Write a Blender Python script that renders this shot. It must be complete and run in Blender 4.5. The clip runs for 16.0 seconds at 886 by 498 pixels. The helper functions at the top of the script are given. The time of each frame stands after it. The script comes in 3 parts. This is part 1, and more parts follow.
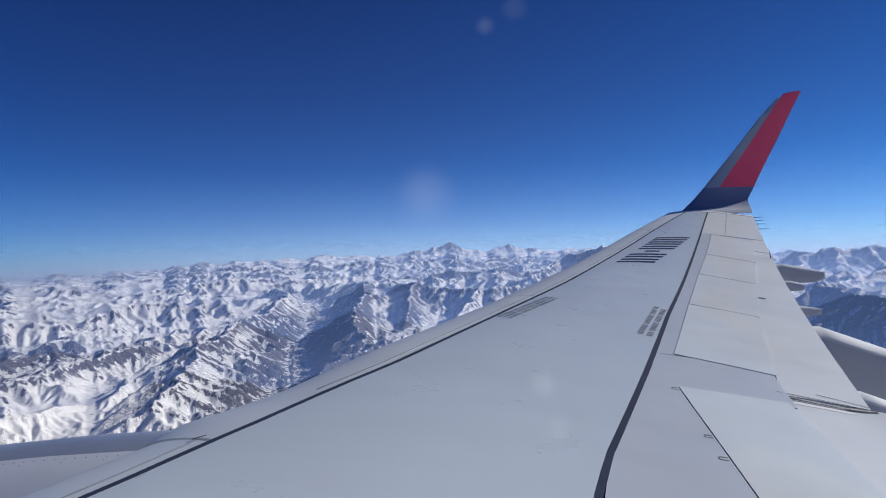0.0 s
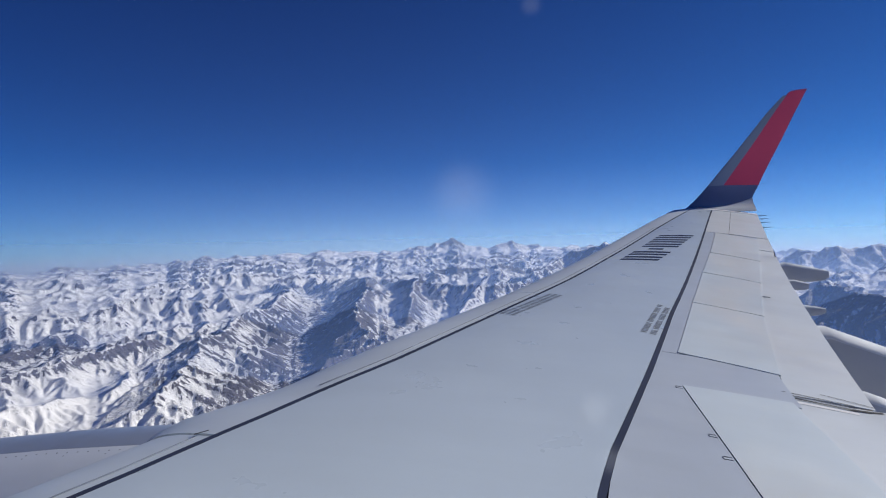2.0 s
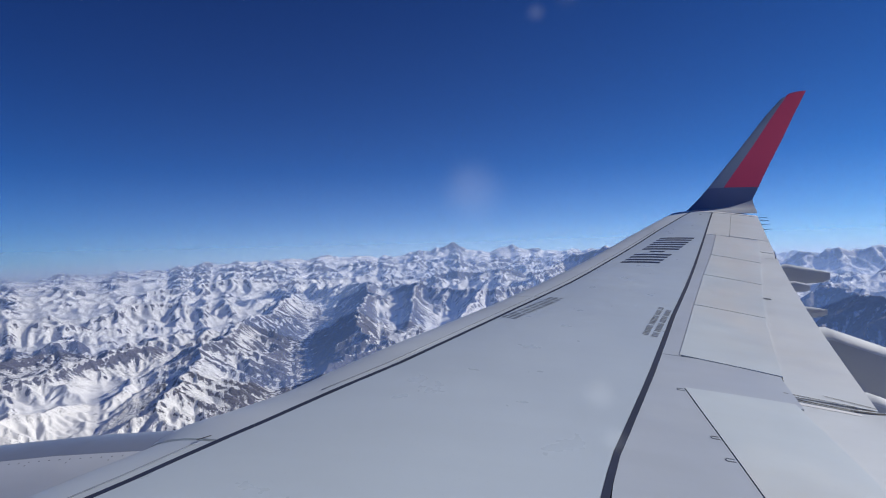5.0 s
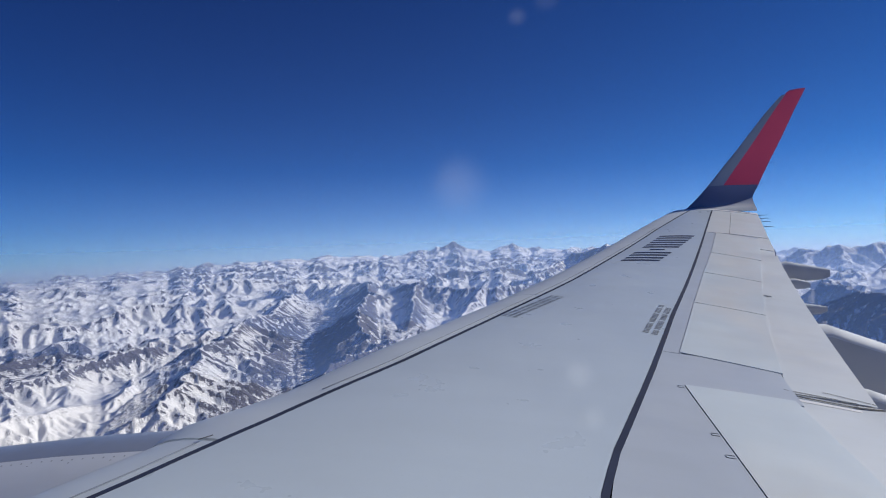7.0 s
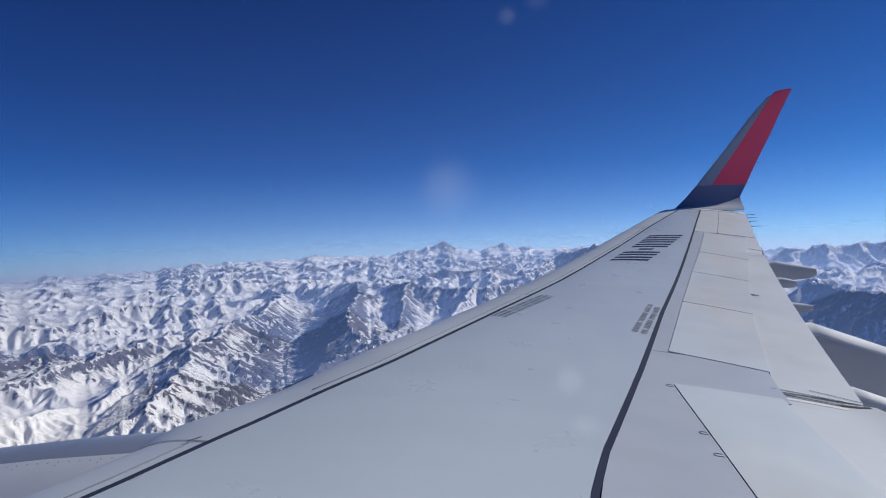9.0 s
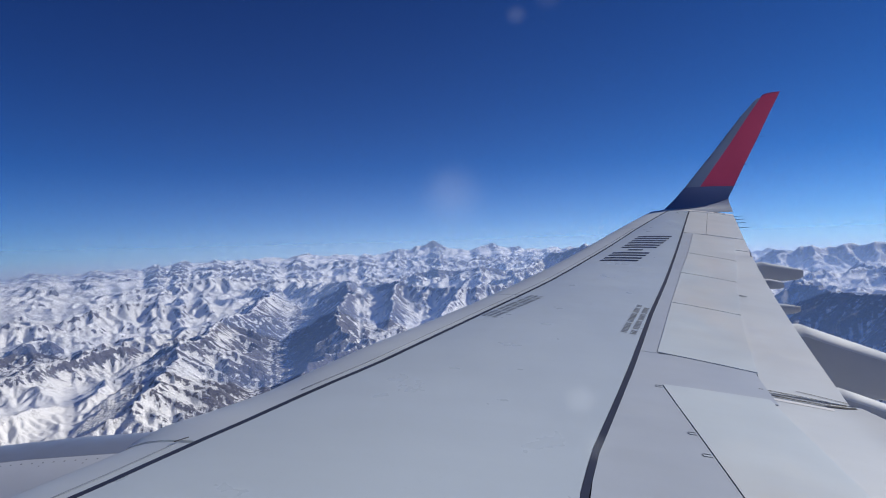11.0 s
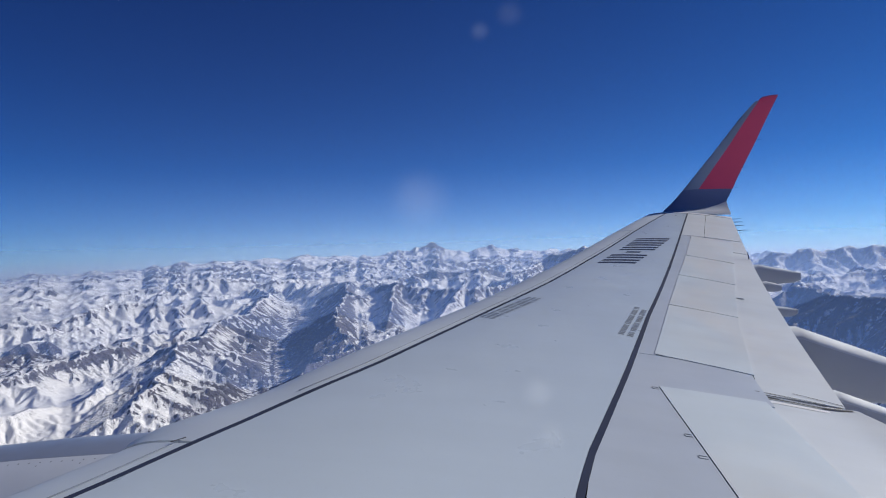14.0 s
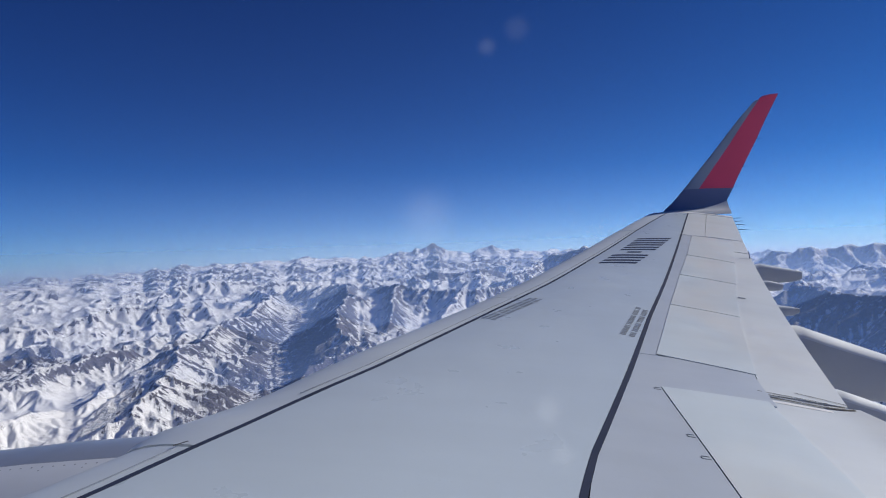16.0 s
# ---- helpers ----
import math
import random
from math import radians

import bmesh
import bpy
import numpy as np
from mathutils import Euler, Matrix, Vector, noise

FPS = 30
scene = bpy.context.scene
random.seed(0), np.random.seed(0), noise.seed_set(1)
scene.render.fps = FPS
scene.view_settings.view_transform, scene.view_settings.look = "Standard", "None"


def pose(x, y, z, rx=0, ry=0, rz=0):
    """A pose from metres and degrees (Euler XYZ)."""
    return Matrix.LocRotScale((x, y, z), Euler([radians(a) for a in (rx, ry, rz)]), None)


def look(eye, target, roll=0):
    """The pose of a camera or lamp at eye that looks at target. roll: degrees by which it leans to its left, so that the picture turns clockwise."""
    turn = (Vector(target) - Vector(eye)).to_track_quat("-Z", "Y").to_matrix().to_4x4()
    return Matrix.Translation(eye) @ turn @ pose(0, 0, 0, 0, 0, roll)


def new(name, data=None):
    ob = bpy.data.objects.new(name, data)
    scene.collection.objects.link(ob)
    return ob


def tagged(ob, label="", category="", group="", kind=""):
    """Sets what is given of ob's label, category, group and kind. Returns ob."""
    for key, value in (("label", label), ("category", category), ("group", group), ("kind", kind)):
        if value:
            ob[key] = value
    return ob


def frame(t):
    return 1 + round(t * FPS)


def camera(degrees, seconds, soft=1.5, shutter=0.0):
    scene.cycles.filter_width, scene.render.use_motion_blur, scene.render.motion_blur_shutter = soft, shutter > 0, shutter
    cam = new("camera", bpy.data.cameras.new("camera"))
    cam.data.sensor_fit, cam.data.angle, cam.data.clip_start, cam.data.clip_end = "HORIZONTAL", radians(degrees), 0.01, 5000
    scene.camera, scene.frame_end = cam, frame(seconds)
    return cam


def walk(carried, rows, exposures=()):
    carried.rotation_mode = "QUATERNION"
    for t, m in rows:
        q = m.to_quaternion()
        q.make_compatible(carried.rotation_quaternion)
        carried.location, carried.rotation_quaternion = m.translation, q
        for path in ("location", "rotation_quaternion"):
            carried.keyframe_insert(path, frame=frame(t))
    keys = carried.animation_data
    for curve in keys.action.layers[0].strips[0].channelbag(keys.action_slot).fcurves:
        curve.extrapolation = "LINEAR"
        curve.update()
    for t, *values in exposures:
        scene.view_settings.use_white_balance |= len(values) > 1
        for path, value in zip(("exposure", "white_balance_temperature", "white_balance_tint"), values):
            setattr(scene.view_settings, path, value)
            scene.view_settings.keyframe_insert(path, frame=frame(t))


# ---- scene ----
ALT = 75.0  # the cabin window over the valley floors of the scaled-down range
cam = camera(72.0, 16.0, soft=1.05)
ROWS = [
    (0.0, 0.0061, -0.0034, -0.0012, 7.761, 0.469, 1.715),
    (0.5, 0.0030, 0.0022, 0.0003, 7.696, 0.242, 1.995),
    (1.0, 0.0007, 0.0049, 0.0020, 7.551, 0.127, 1.950),
    (1.5, -0.0033, -0.0009, 0.0060, 7.797, 0.047, 1.850),
    (2.0, -0.0049, 0.0131, 0.0018, 7.987, 0.105, 1.294),
    (2.5, -0.0022, -0.0094, 0.0044, 8.597, 0.746, 1.950),
    (3.0, 0.0017, -0.0106, -0.0010, 8.339, 0.947, 1.544),
    (3.5, 0.0044, -0.0072, -0.0029, 8.366, 0.915, 1.836),
    (4.0, -0.0009, 0.0044, -0.0028, 8.183, 0.778, 1.816),
    (6.5, -0.0081, 0.0020, 0.0022, 8.028, 0.336, 1.660),
    (7.0, -0.0019, -0.0050, -0.0034, 8.096, 0.455, 2.019),
    (7.5, 0.0007, 0.0011, -0.0013, 7.769, 0.356, 2.221),
    (8.0, -0.0000, -0.0000, 0.0000, 7.500, 0.300, 2.000),
    (8.5, -0.0032, 0.0041, -0.0009, 7.331, 0.300, 1.991),
    (9.0, -0.0020, -0.0017, -0.0023, 7.164, 0.396, 2.109),
    (11.5, -0.0071, 0.0076, 0.0013, 6.118, 0.303, 1.720),
    (12.0, 0.0005, 0.0053, -0.0030, 6.079, 0.482, 1.611),
    (12.5, 0.0003, 0.0019, 0.0010, 6.163, 0.466, 1.020),
    (13.0, 0.0015, -0.0021, -0.0017, 6.301, 0.401, 1.024),
    (13.5, 0.0046, -0.0003, -0.0039, 6.103, 0.310, 1.027),
    (14.0, 0.0029, -0.0025, 0.0006, 6.117, 0.452, 1.589),
    (14.5, -0.0005, -0.0068, 0.0023, 5.458, 0.409, 1.088),
    (15.0, -0.0055, 0.0025, 0.0112, 5.742, 0.164, 1.628),
    (15.5, -0.0020, 0.0055, 0.0025, 6.233, 0.323, 1.822),
    (16.0, 0.0009, -0.0015, 0.0050, 6.181, 0.549, 1.977),
]
walk(cam, [(t, pose(x, y, ALT + z, 90 + pitch, roll, yaw)) for t, x, y, z, yaw, pitch, roll in ROWS])

# ---- world, sun, exposure ----
SUN_AZ, SUN_EL = 67.0, 29.0  # degrees clockwise from +y, degrees over the horizon
world = bpy.data.worlds.new("sky")
world.use_nodes = True
scene.world = world
wn = world.node_tree.nodes
sky = wn.new("ShaderNodeTexSky")
sky.sky_type = "NISHITA"
sky.sun_disc = False
sky.sun_elevation, sky.sun_rotation = radians(SUN_EL), radians(SUN_AZ)
sky.altitude, sky.air_density, sky.dust_density, sky.ozone_density = 8500.0, 1.0, 0.2, 5.0
split, deep = wn.new("ShaderNodeSeparateColor"), wn.new("ShaderNodeCombineColor")  # the thin dark blue air of cruising height
world.node_tree.links.new(sky.outputs[0], split.inputs[0])
for channel, (gain, power) in enumerate(((0.085, 1.0), (0.645, 1.46), (1.25, 1.12))):
    bend, scale = wn.new("ShaderNodeMath"), wn.new("ShaderNodeMath")
    bend.operation, scale.operation = "POWER", "MULTIPLY"
    bend.inputs[1].default_value, scale.inputs[1].default_value = power, gain
    world.node_tree.links.new(split.outputs[channel], bend.inputs[0])
    world.node_tree.links.new(bend.outputs[0], scale.inputs[0])
    world.node_tree.links.new(scale.outputs[0], deep.inputs[channel])
world.node_tree.links.new(deep.outputs[0], wn["Background"].inputs[0])
wn["Background"].inputs[1].default_value = 0.058
sun_data = bpy.data.lights.new("sun", "SUN")
sun_data.energy, sun_data.angle, sun_data.color = 4.6, radians(0.53), (1.0, 0.96, 0.90)
sun = new("sun", sun_data)
sun_way = Vector((math.sin(radians(SUN_AZ)) * math.cos(radians(SUN_EL)), math.cos(radians(SUN_AZ)) * math.cos(radians(SUN_EL)), math.sin(radians(SUN_EL))))
sun.matrix_world = look(sun_way * 300 + Vector((0, 0, ALT)), (0, 0, ALT))
scene.view_settings.exposure = 0.0


# ---- materials ----
class Mat:
    """A principled material with short calls for its nodes."""

    def __init__(self, name, rough=0.5, metal=0.0, colour=(0.5, 0.5, 0.5), coat=0.0):
        self.m = bpy.data.materials.new(name)
        self.m.use_nodes = True
        self.nt = self.m.node_tree
        self.b = self.nt.nodes["Principled BSDF"]
        self.b.inputs["Roughness"].default_value = rough
        self.b.inputs["Metallic"].default_value = metal
        self.b.inputs["Base Color"].default_value = (*colour, 1)
        self.b.inputs["Coat Weight"].default_value = coat
        self.co = self.nt.nodes.new("ShaderNodeTexCoord").outputs["Object"]

    def n(self, kind, **kw):
        q = self.nt.nodes.new(kind)
        for k, v in kw.items():
            q.inputs[k].default_value = v
        return q

    def link(self, a, b):
        self.nt.links.new(a, b)

    def noise(self, scale, detail=4, stretch=None, rough=0.55):
        q = self.n("ShaderNodeTexNoise", Scale=scale, Detail=detail, Roughness=rough)
        src = self.co
        if stretch:
            mp = self.n("ShaderNodeMapping")
            mp.inputs["Scale"].default_value = stretch
            self.link(self.co, mp.inputs["Vector"])
            src = mp.outputs[0]
        self.link(src, q.inputs["Vector"])
        return q.outputs["Fac"]

    def ramp(self, fac, stops):
        q = self.nt.nodes.new("ShaderNodeValToRGB")
        e = q.color_ramp.elements
        while len(e) < len(stops):
            e.new(0.5)
        for el, (p, c) in zip(e, stops):
            el.position, el.color = p, (*c, 1) if len(c) == 3 else c
        self.link(fac, q.inputs[0])
        return q.outputs[0]

    def mix(self, fac, a, b, kind="MIX"):
        q = self.nt.nodes.new("ShaderNodeMix")
        q.data_type, q.blend_type = "RGBA", kind
        for s, v in ((q.inputs[0], fac), (q.inputs[6], a), (q.inputs[7], b)):
            if isinstance(v, (int, float)):
                s.default_value = v
            elif isinstance(v, tuple):
                s.default_value = (*v, 1)
            else:
                self.link(v, s)
        return q.outputs[2]

    def math(self, op, a, b=0.0, clamp=False):
        q = self.nt.nodes.new("ShaderNodeMath")
        q.operation, q.use_clamp = op, clamp
        for s, v in zip(q.inputs, (a, b)):
            if isinstance(v, (int, float)):
                s.default_value = v
            else:
                self.link(v, s)
        return q.outputs[0]

    def bump(self, fac, strength, distance):
        q = self.n("ShaderNodeBump", Strength=strength, Distance=distance)
        self.link(fac, q.inputs["Height"])
        self.link(q.outputs[0], self.b.inputs["Normal"])

    def base(self, col):
        self.link(col, self.b.inputs["Base Color"])


def paint(name, colour, rough=0.38, dirt=0.12, warm=0.0, coat=0.15):
    """Aircraft paint: soft mottling, streaks along the airflow, faint grime."""
    q = Mat(name, rough, 0.0, colour, coat)
    q.b.inputs["Coat Roughness"].default_value = 0.25
    broad = q.ramp(q.noise(0.7, 3), [(0.3, (1 - dirt,) * 3), (0.7, (1.0,) * 3)])
    streak = q.ramp(q.noise(3.0, 5, (0.3, 1.6, 1.0)), [(0.35, (1 - dirt * 0.35,) * 3), (0.65, (1.0,) * 3)])
    col = q.mix(1.0, colour, broad, "MULTIPLY")
    col = q.mix(1.0, col, streak, "MULTIPLY")
    if warm:
        stain = q.ramp(q.noise(1.3, 5, (0.5, 0.35, 1.0)), [(0.45, (0, 0, 0)), (0.68, (1, 1, 1))])
        col = q.mix(q.math("MULTIPLY", stain, warm), col, (0.62, 0.47, 0.33))
    fleck = q.ramp(q.noise(60.0, 2), [(0.28, (0.86,) * 3), (0.36, (1.0,) * 3)])
    q.base(q.mix(0.25, col, q.mix(1.0, col, fleck, "MULTIPLY")))
    rr = q.ramp(q.noise(3.0, 4), [(0.3, (rough - 0.06,) * 3), (0.7, (rough + 0.08,) * 3)])
    q.link(rr, q.b.inputs["Roughness"])
    q.bump(q.noise(1.6, 2), 0.05, 0.01)
    return q.m


WING = paint("wing_grey_paint", (0.475, 0.553, 0.638), 0.32, 0.07)
SLAT = paint("slat_paint", (0.60, 0.66, 0.715), 0.42)
LIGHT = paint("spoiler_paint", (0.555, 0.63, 0.69), 0.45, 0.10, 0.20)
FLAP = paint("flap_paint", (0.55, 0.60, 0.65), 0.5, 0.12, 0.10)
FIXED = paint("fixed_panel_paint", (0.455, 0.51, 0.59), 0.4)
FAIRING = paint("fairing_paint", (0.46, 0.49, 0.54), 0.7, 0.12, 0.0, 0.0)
# paler copy of the fairing grey: sunlight on its top, put into the colour
LIT_TOP = paint("fairing_sunlit_top", (0.62, 0.66, 0.71), 0.75, 0.1, 0.0, 0.0)
RED = paint("red_paint", (0.94, 0.11, 0.19), 0.36, 0.08)
INDIGO = paint("indigo_paint", (0.20, 0.24, 0.38), 0.36, 0.15)
TIPGREY = paint("winglet_grey_paint", (0.35, 0.41, 0.50), 0.40, 0.12)
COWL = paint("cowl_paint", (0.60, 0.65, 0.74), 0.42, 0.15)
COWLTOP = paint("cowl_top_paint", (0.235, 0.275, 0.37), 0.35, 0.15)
SEAL = paint("black_sealant", (0.030, 0.042, 0.088), 0.9, 0.25, 0.0, 0.0)
FILLET = paint("white_fillet_paint", (0.78, 0.79, 0.80), 0.4, 0.08)
GAP = paint("gap_shadow_primer", (0.05, 0.05, 0.055), 0.7, 0.2, 0.0, 0.0)
INK = paint("dark_blue_marking", (0.022, 0.030, 0.075), 0.45, 0.25)
STENCIL = paint("grey_stencil", (0.30, 0.34, 0.40), 0.5, 0.3)
for matte in (SEAL, STENCIL, GAP, INK):
    matte.node_tree.nodes["Principled BSDF"].inputs["Specular IOR Level"].default_value = 0.2


def land_material():
    """Snow in the hollows and on the gentler slopes, bare brown rock on ribs and steep faces, broken up at three scales."""
    q = Mat("snow_and_rock", 0.75)
    big, mid, fine, grain = q.noise(0.02, 3), q.noise(0.13, 5), q.noise(0.55, 6, None, 0.65), q.noise(1.6, 5, None, 0.65)
    lies = q.nt.nodes.new("ShaderNodeAttribute")
    lies.attribute_name = "snow"
    cover = lies.outputs["Fac"]
    for n, share in ((big, 0.22), (mid, 0.40), (fine, 0.36), (grain, 0.22)):
        cover = q.math("ADD", cover, q.math("MULTIPLY", q.math("SUBTRACT", n, 0.5), share))
    folds = q.math("ABSOLUTE", q.math("SUBTRACT", q.noise(0.14, 9, None, 0.6), 0.5))
    crags = q.math("ABSOLUTE", q.math("SUBTRACT", q.noise(0.45, 7, None, 0.6), 0.5))
    cover = q.math("ADD", cover, q.math("MULTIPLY", q.math("SUBTRACT", folds, 0.07), 0.8))
    mask = q.ramp(cover, [(0.46, (0, 0, 0)), (0.54, (1, 1, 1))])
    rock = q.mix(q.ramp(q.noise(0.035, 3), [(0.4, (0, 0, 0)), (0.62, (1, 1, 1))]), q.ramp(q.noise(0.5, 6), [(0.3, (0.060, 0.058, 0.070)), (0.7, (0.14, 0.13, 0.145))]), q.ramp(q.noise(0.7, 6), [(0.3, (0.068, 0.064, 0.078)), (0.7, (0.150, 0.132, 0.146))]))
    snow = q.ramp(q.noise(0.5, 5), [(0.3, (0.82, 0.81, 0.785)), (0.7, (0.91, 0.90, 0.87))])
    q.base(q.mix(mask, rock, snow))
    rough = q.math("MULTIPLY", q.math("ADD", fine, q.noise(1.4, 6, None, 0.65)), q.math("SUBTRACT", 0.65, q.math("MULTIPLY", mask, 0.35)))
    ribs = q.math("ADD", q.math("MULTIPLY", folds, -7.0), q.math("MULTIPLY", crags, q.math("SUBTRACT", -2.4, q.math("MULTIPLY", mask, -1.2))))
    even = q.ramp(lies.outputs["Fac"], [(0.68, (1, 1, 1)), (0.84, (0.12, 0.12, 0.12))])  # deep snow buries the crags
    q.bump(q.math("MULTIPLY", q.math("ADD", rough, ribs), even), 0.8, 1.0)
    return q.m


LAND = land_material()


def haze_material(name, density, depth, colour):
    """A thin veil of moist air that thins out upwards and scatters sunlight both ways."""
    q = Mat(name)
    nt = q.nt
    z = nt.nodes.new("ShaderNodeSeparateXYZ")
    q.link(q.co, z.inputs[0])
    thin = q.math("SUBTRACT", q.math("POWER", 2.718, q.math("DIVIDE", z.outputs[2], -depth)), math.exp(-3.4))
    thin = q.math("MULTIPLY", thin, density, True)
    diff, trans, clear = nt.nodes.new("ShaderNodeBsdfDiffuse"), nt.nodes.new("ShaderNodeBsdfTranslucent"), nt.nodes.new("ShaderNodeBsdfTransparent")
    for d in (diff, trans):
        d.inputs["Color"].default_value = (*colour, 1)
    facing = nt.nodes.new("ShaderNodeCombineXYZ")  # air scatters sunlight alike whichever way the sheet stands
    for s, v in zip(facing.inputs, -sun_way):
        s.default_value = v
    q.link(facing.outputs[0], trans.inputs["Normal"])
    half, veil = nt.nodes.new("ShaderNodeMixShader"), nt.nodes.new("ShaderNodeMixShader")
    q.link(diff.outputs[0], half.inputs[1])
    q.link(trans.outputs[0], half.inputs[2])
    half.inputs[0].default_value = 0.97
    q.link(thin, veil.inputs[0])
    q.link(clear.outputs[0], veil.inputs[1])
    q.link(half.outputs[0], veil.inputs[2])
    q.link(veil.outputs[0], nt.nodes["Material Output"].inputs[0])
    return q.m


# ---- mesh helpers ----
def mesh_object(name, verts, faces, material, parent=None, label="", smooth=True):
    me = bpy.data.meshes.new(name)
    me.from_pydata([tuple(v) for v in verts], [], [tuple(f) for f in faces])
    me.materials.append(material)
    if smooth:
        me.polygons.foreach_set("use_smooth", [True] * len(me.polygons))
    me.update()
    ob = new(name, me)
    if parent:
        ob.parent = parent
    if label:
        tagged(ob, label)
    return ob


# ---- the land: one sheet of mountains to the horizon, carved by running water ----
PERM = np.random.RandomState(7).permutation(512)


def perlin(x, y):
    xi, yi = np.floor(x).astype(np.int64), np.floor(y).astype(np.int64)
    u, v = x - xi, y - yi

    def corner(i, j):
        a = PERM[(PERM[(xi + i) & 511] + yi + j) & 511] * (2 * math.pi / 512)
        return np.cos(a) * (u - i) + np.sin(a) * (v - j)

    fu, fv = u * u * u * (u * (6 * u - 15) + 10), v * v * v * (v * (6 * v - 15) + 10)
    low = corner(0, 0) * (1 - fu) + corner(1, 0) * fu
    return low * (1 - fv) + (corner(0, 1) * (1 - fu) + corner(1, 1) * fu) * fv


def polar(az, r):
    return r * np.sin(np.radians(az)), r * np.cos(np.radians(az))


# crests: (bearing in degrees, distance, height) along each, then the half width of its flanks
CRESTS = [
    (((-22.4, 720, 26), (-25.5, 560, 24), (-28.0, 470, 22), (-30.0, 425, 23), (-31.9, 368, 26), (-31.6, 310, 17), (-31.2, 262, 4)), 46),
    (((-31.9, 368, 25), (-33.8, 350, 21), (-35.0, 372, 15)), 30),
    (((-44.5, 385, 13), (-42.1, 402, 15), (-40.2, 415, 17), (-38.2, 440, 14), (-35.5, 470, 18), (-33.0, 500, 16)), 26),
    (((-38.0, 760, 18), (-36.0, 780, 26), (-34.4, 800, 31), (-32.3, 790, 30), (-29.5, 770, 22)), 44),
    (((-22.4, 720, 26), (-22.0, 840, 30), (-24.0, 960, 30)), 60),
    (((-15.2, 850, 42), (-15.9, 680, 37), (-16.3, 540, 31), (-16.5, 430, 20), (-16.6, 370, 7)), 52),
    (((-17.6, 1000, 26), (-16.2, 900, 37), (-15.2, 850, 42), (-12.8, 880, 30), (-10.5, 800, 40), (-8.6, 740, 34), (-6.8, 720, 36), (-3.6, 690, 33), (-1.0, 710, 38)), 60),
    (((-10.5, 800, 40), (-11.2, 620, 29), (-11.6, 520, 13)), 44),
    (((-5.5, 710, 34), (-6.0, 600, 22), (-6.4, 530, 10)), 40),
    (((-8.8, 1180, 32), (-6.7, 1150, 42), (-5.0, 1180, 39), (-3.0, 1100, 43), (-0.5, 1150, 36)), 70),
    (((1.2, 837, 45), (3.8, 1000, 60), (5.0, 960, 69), (5.9, 930, 74), (7.2, 900, 77), (8.5, 930, 78), (11.2, 1060, 60)), 110),
    (((21.5, 540, 22), (22.7, 560, 33), (23.9, 600, 38), (25.2, 560, 39), (27.0, 500, 38), (28.4, 470, 39), (33, 420, 42)), 70),
    (((20.5, 1600, 36), (22.3, 1500, 46), (24.5, 1450, 56), (26.0, 1500, 54), (27.5, 1500, 62), (30.5, 1500, 56)), 190),
    (((-12.5, 2900, 66), (-9.8, 3000, 92), (-7.6, 3000, 130), (-6.8, 3000, 130), (-4.5, 3000, 92)), 300),
    (((-3.5, 3000, 80), (-1.7, 3000, 124), (0.7, 3000, 92), (4.8, 2900, 84)), 260),
]

BARE = {0: 0.08, 2: 0.14, 5: 0.17, 6: 0.05, 7: 0.14, 9: 0.16, 10: 0.14, 11: 0.30}  # crests that carry less snow, and how much less

# valley floors, in the same manner; the last number: how steeply their sides rise
VALLEYS = [
    (((-23.5, 300, -3), (-23.3, 370, -1), (-21.0, 540, 1), (-19.3, 700, 2), (-19.6, 860, 5), (-20.6, 1000, 9)), 0.70),
    (((-45.0, 470, -2), (-39.5, 540, 2), (-34.9, 590, 4), (-27.3, 690, 7), (-25.0, 800, 10)), 0.42),
    (((-44.0, 230, -2), (-40.0, 290, 0), (-37.0, 340, 4), (-35.5, 375, 9)), 0.32),
    (((-44.0, 640, 0), (-38.0, 660, 4), (-33.0, 720, 8)), 0.45),
    (((20.0, 350, -4), (22.5, 420, 0), (30.0, 330, 0)), 0.75),
]


def away(x, y, points):
    """Distance from a line in plan, and the line's height at its nearest point."""
    near, high = np.full(x.shape, 1e9), np.zeros(x.shape)
    for (a0, r0, h0), (a1, r1, h1) in zip(points[:-1], points[1:]):
        (x0, y0), (x1, y1) = polar(a0, r0), polar(a1, r1)
        dx, dy = x1 - x0, y1 - y0
        t = (((x - x0) * dx + (y - y0) * dy) / (dx * dx + dy * dy)).clip(0, 1)
        d = np.hypot(x - x0 - t * dx, y - y0 - t * dy)
        high = np.where(d < near, h0 + t * (h1 - h0), high)
        near = np.minimum(near, d)
    return near, high


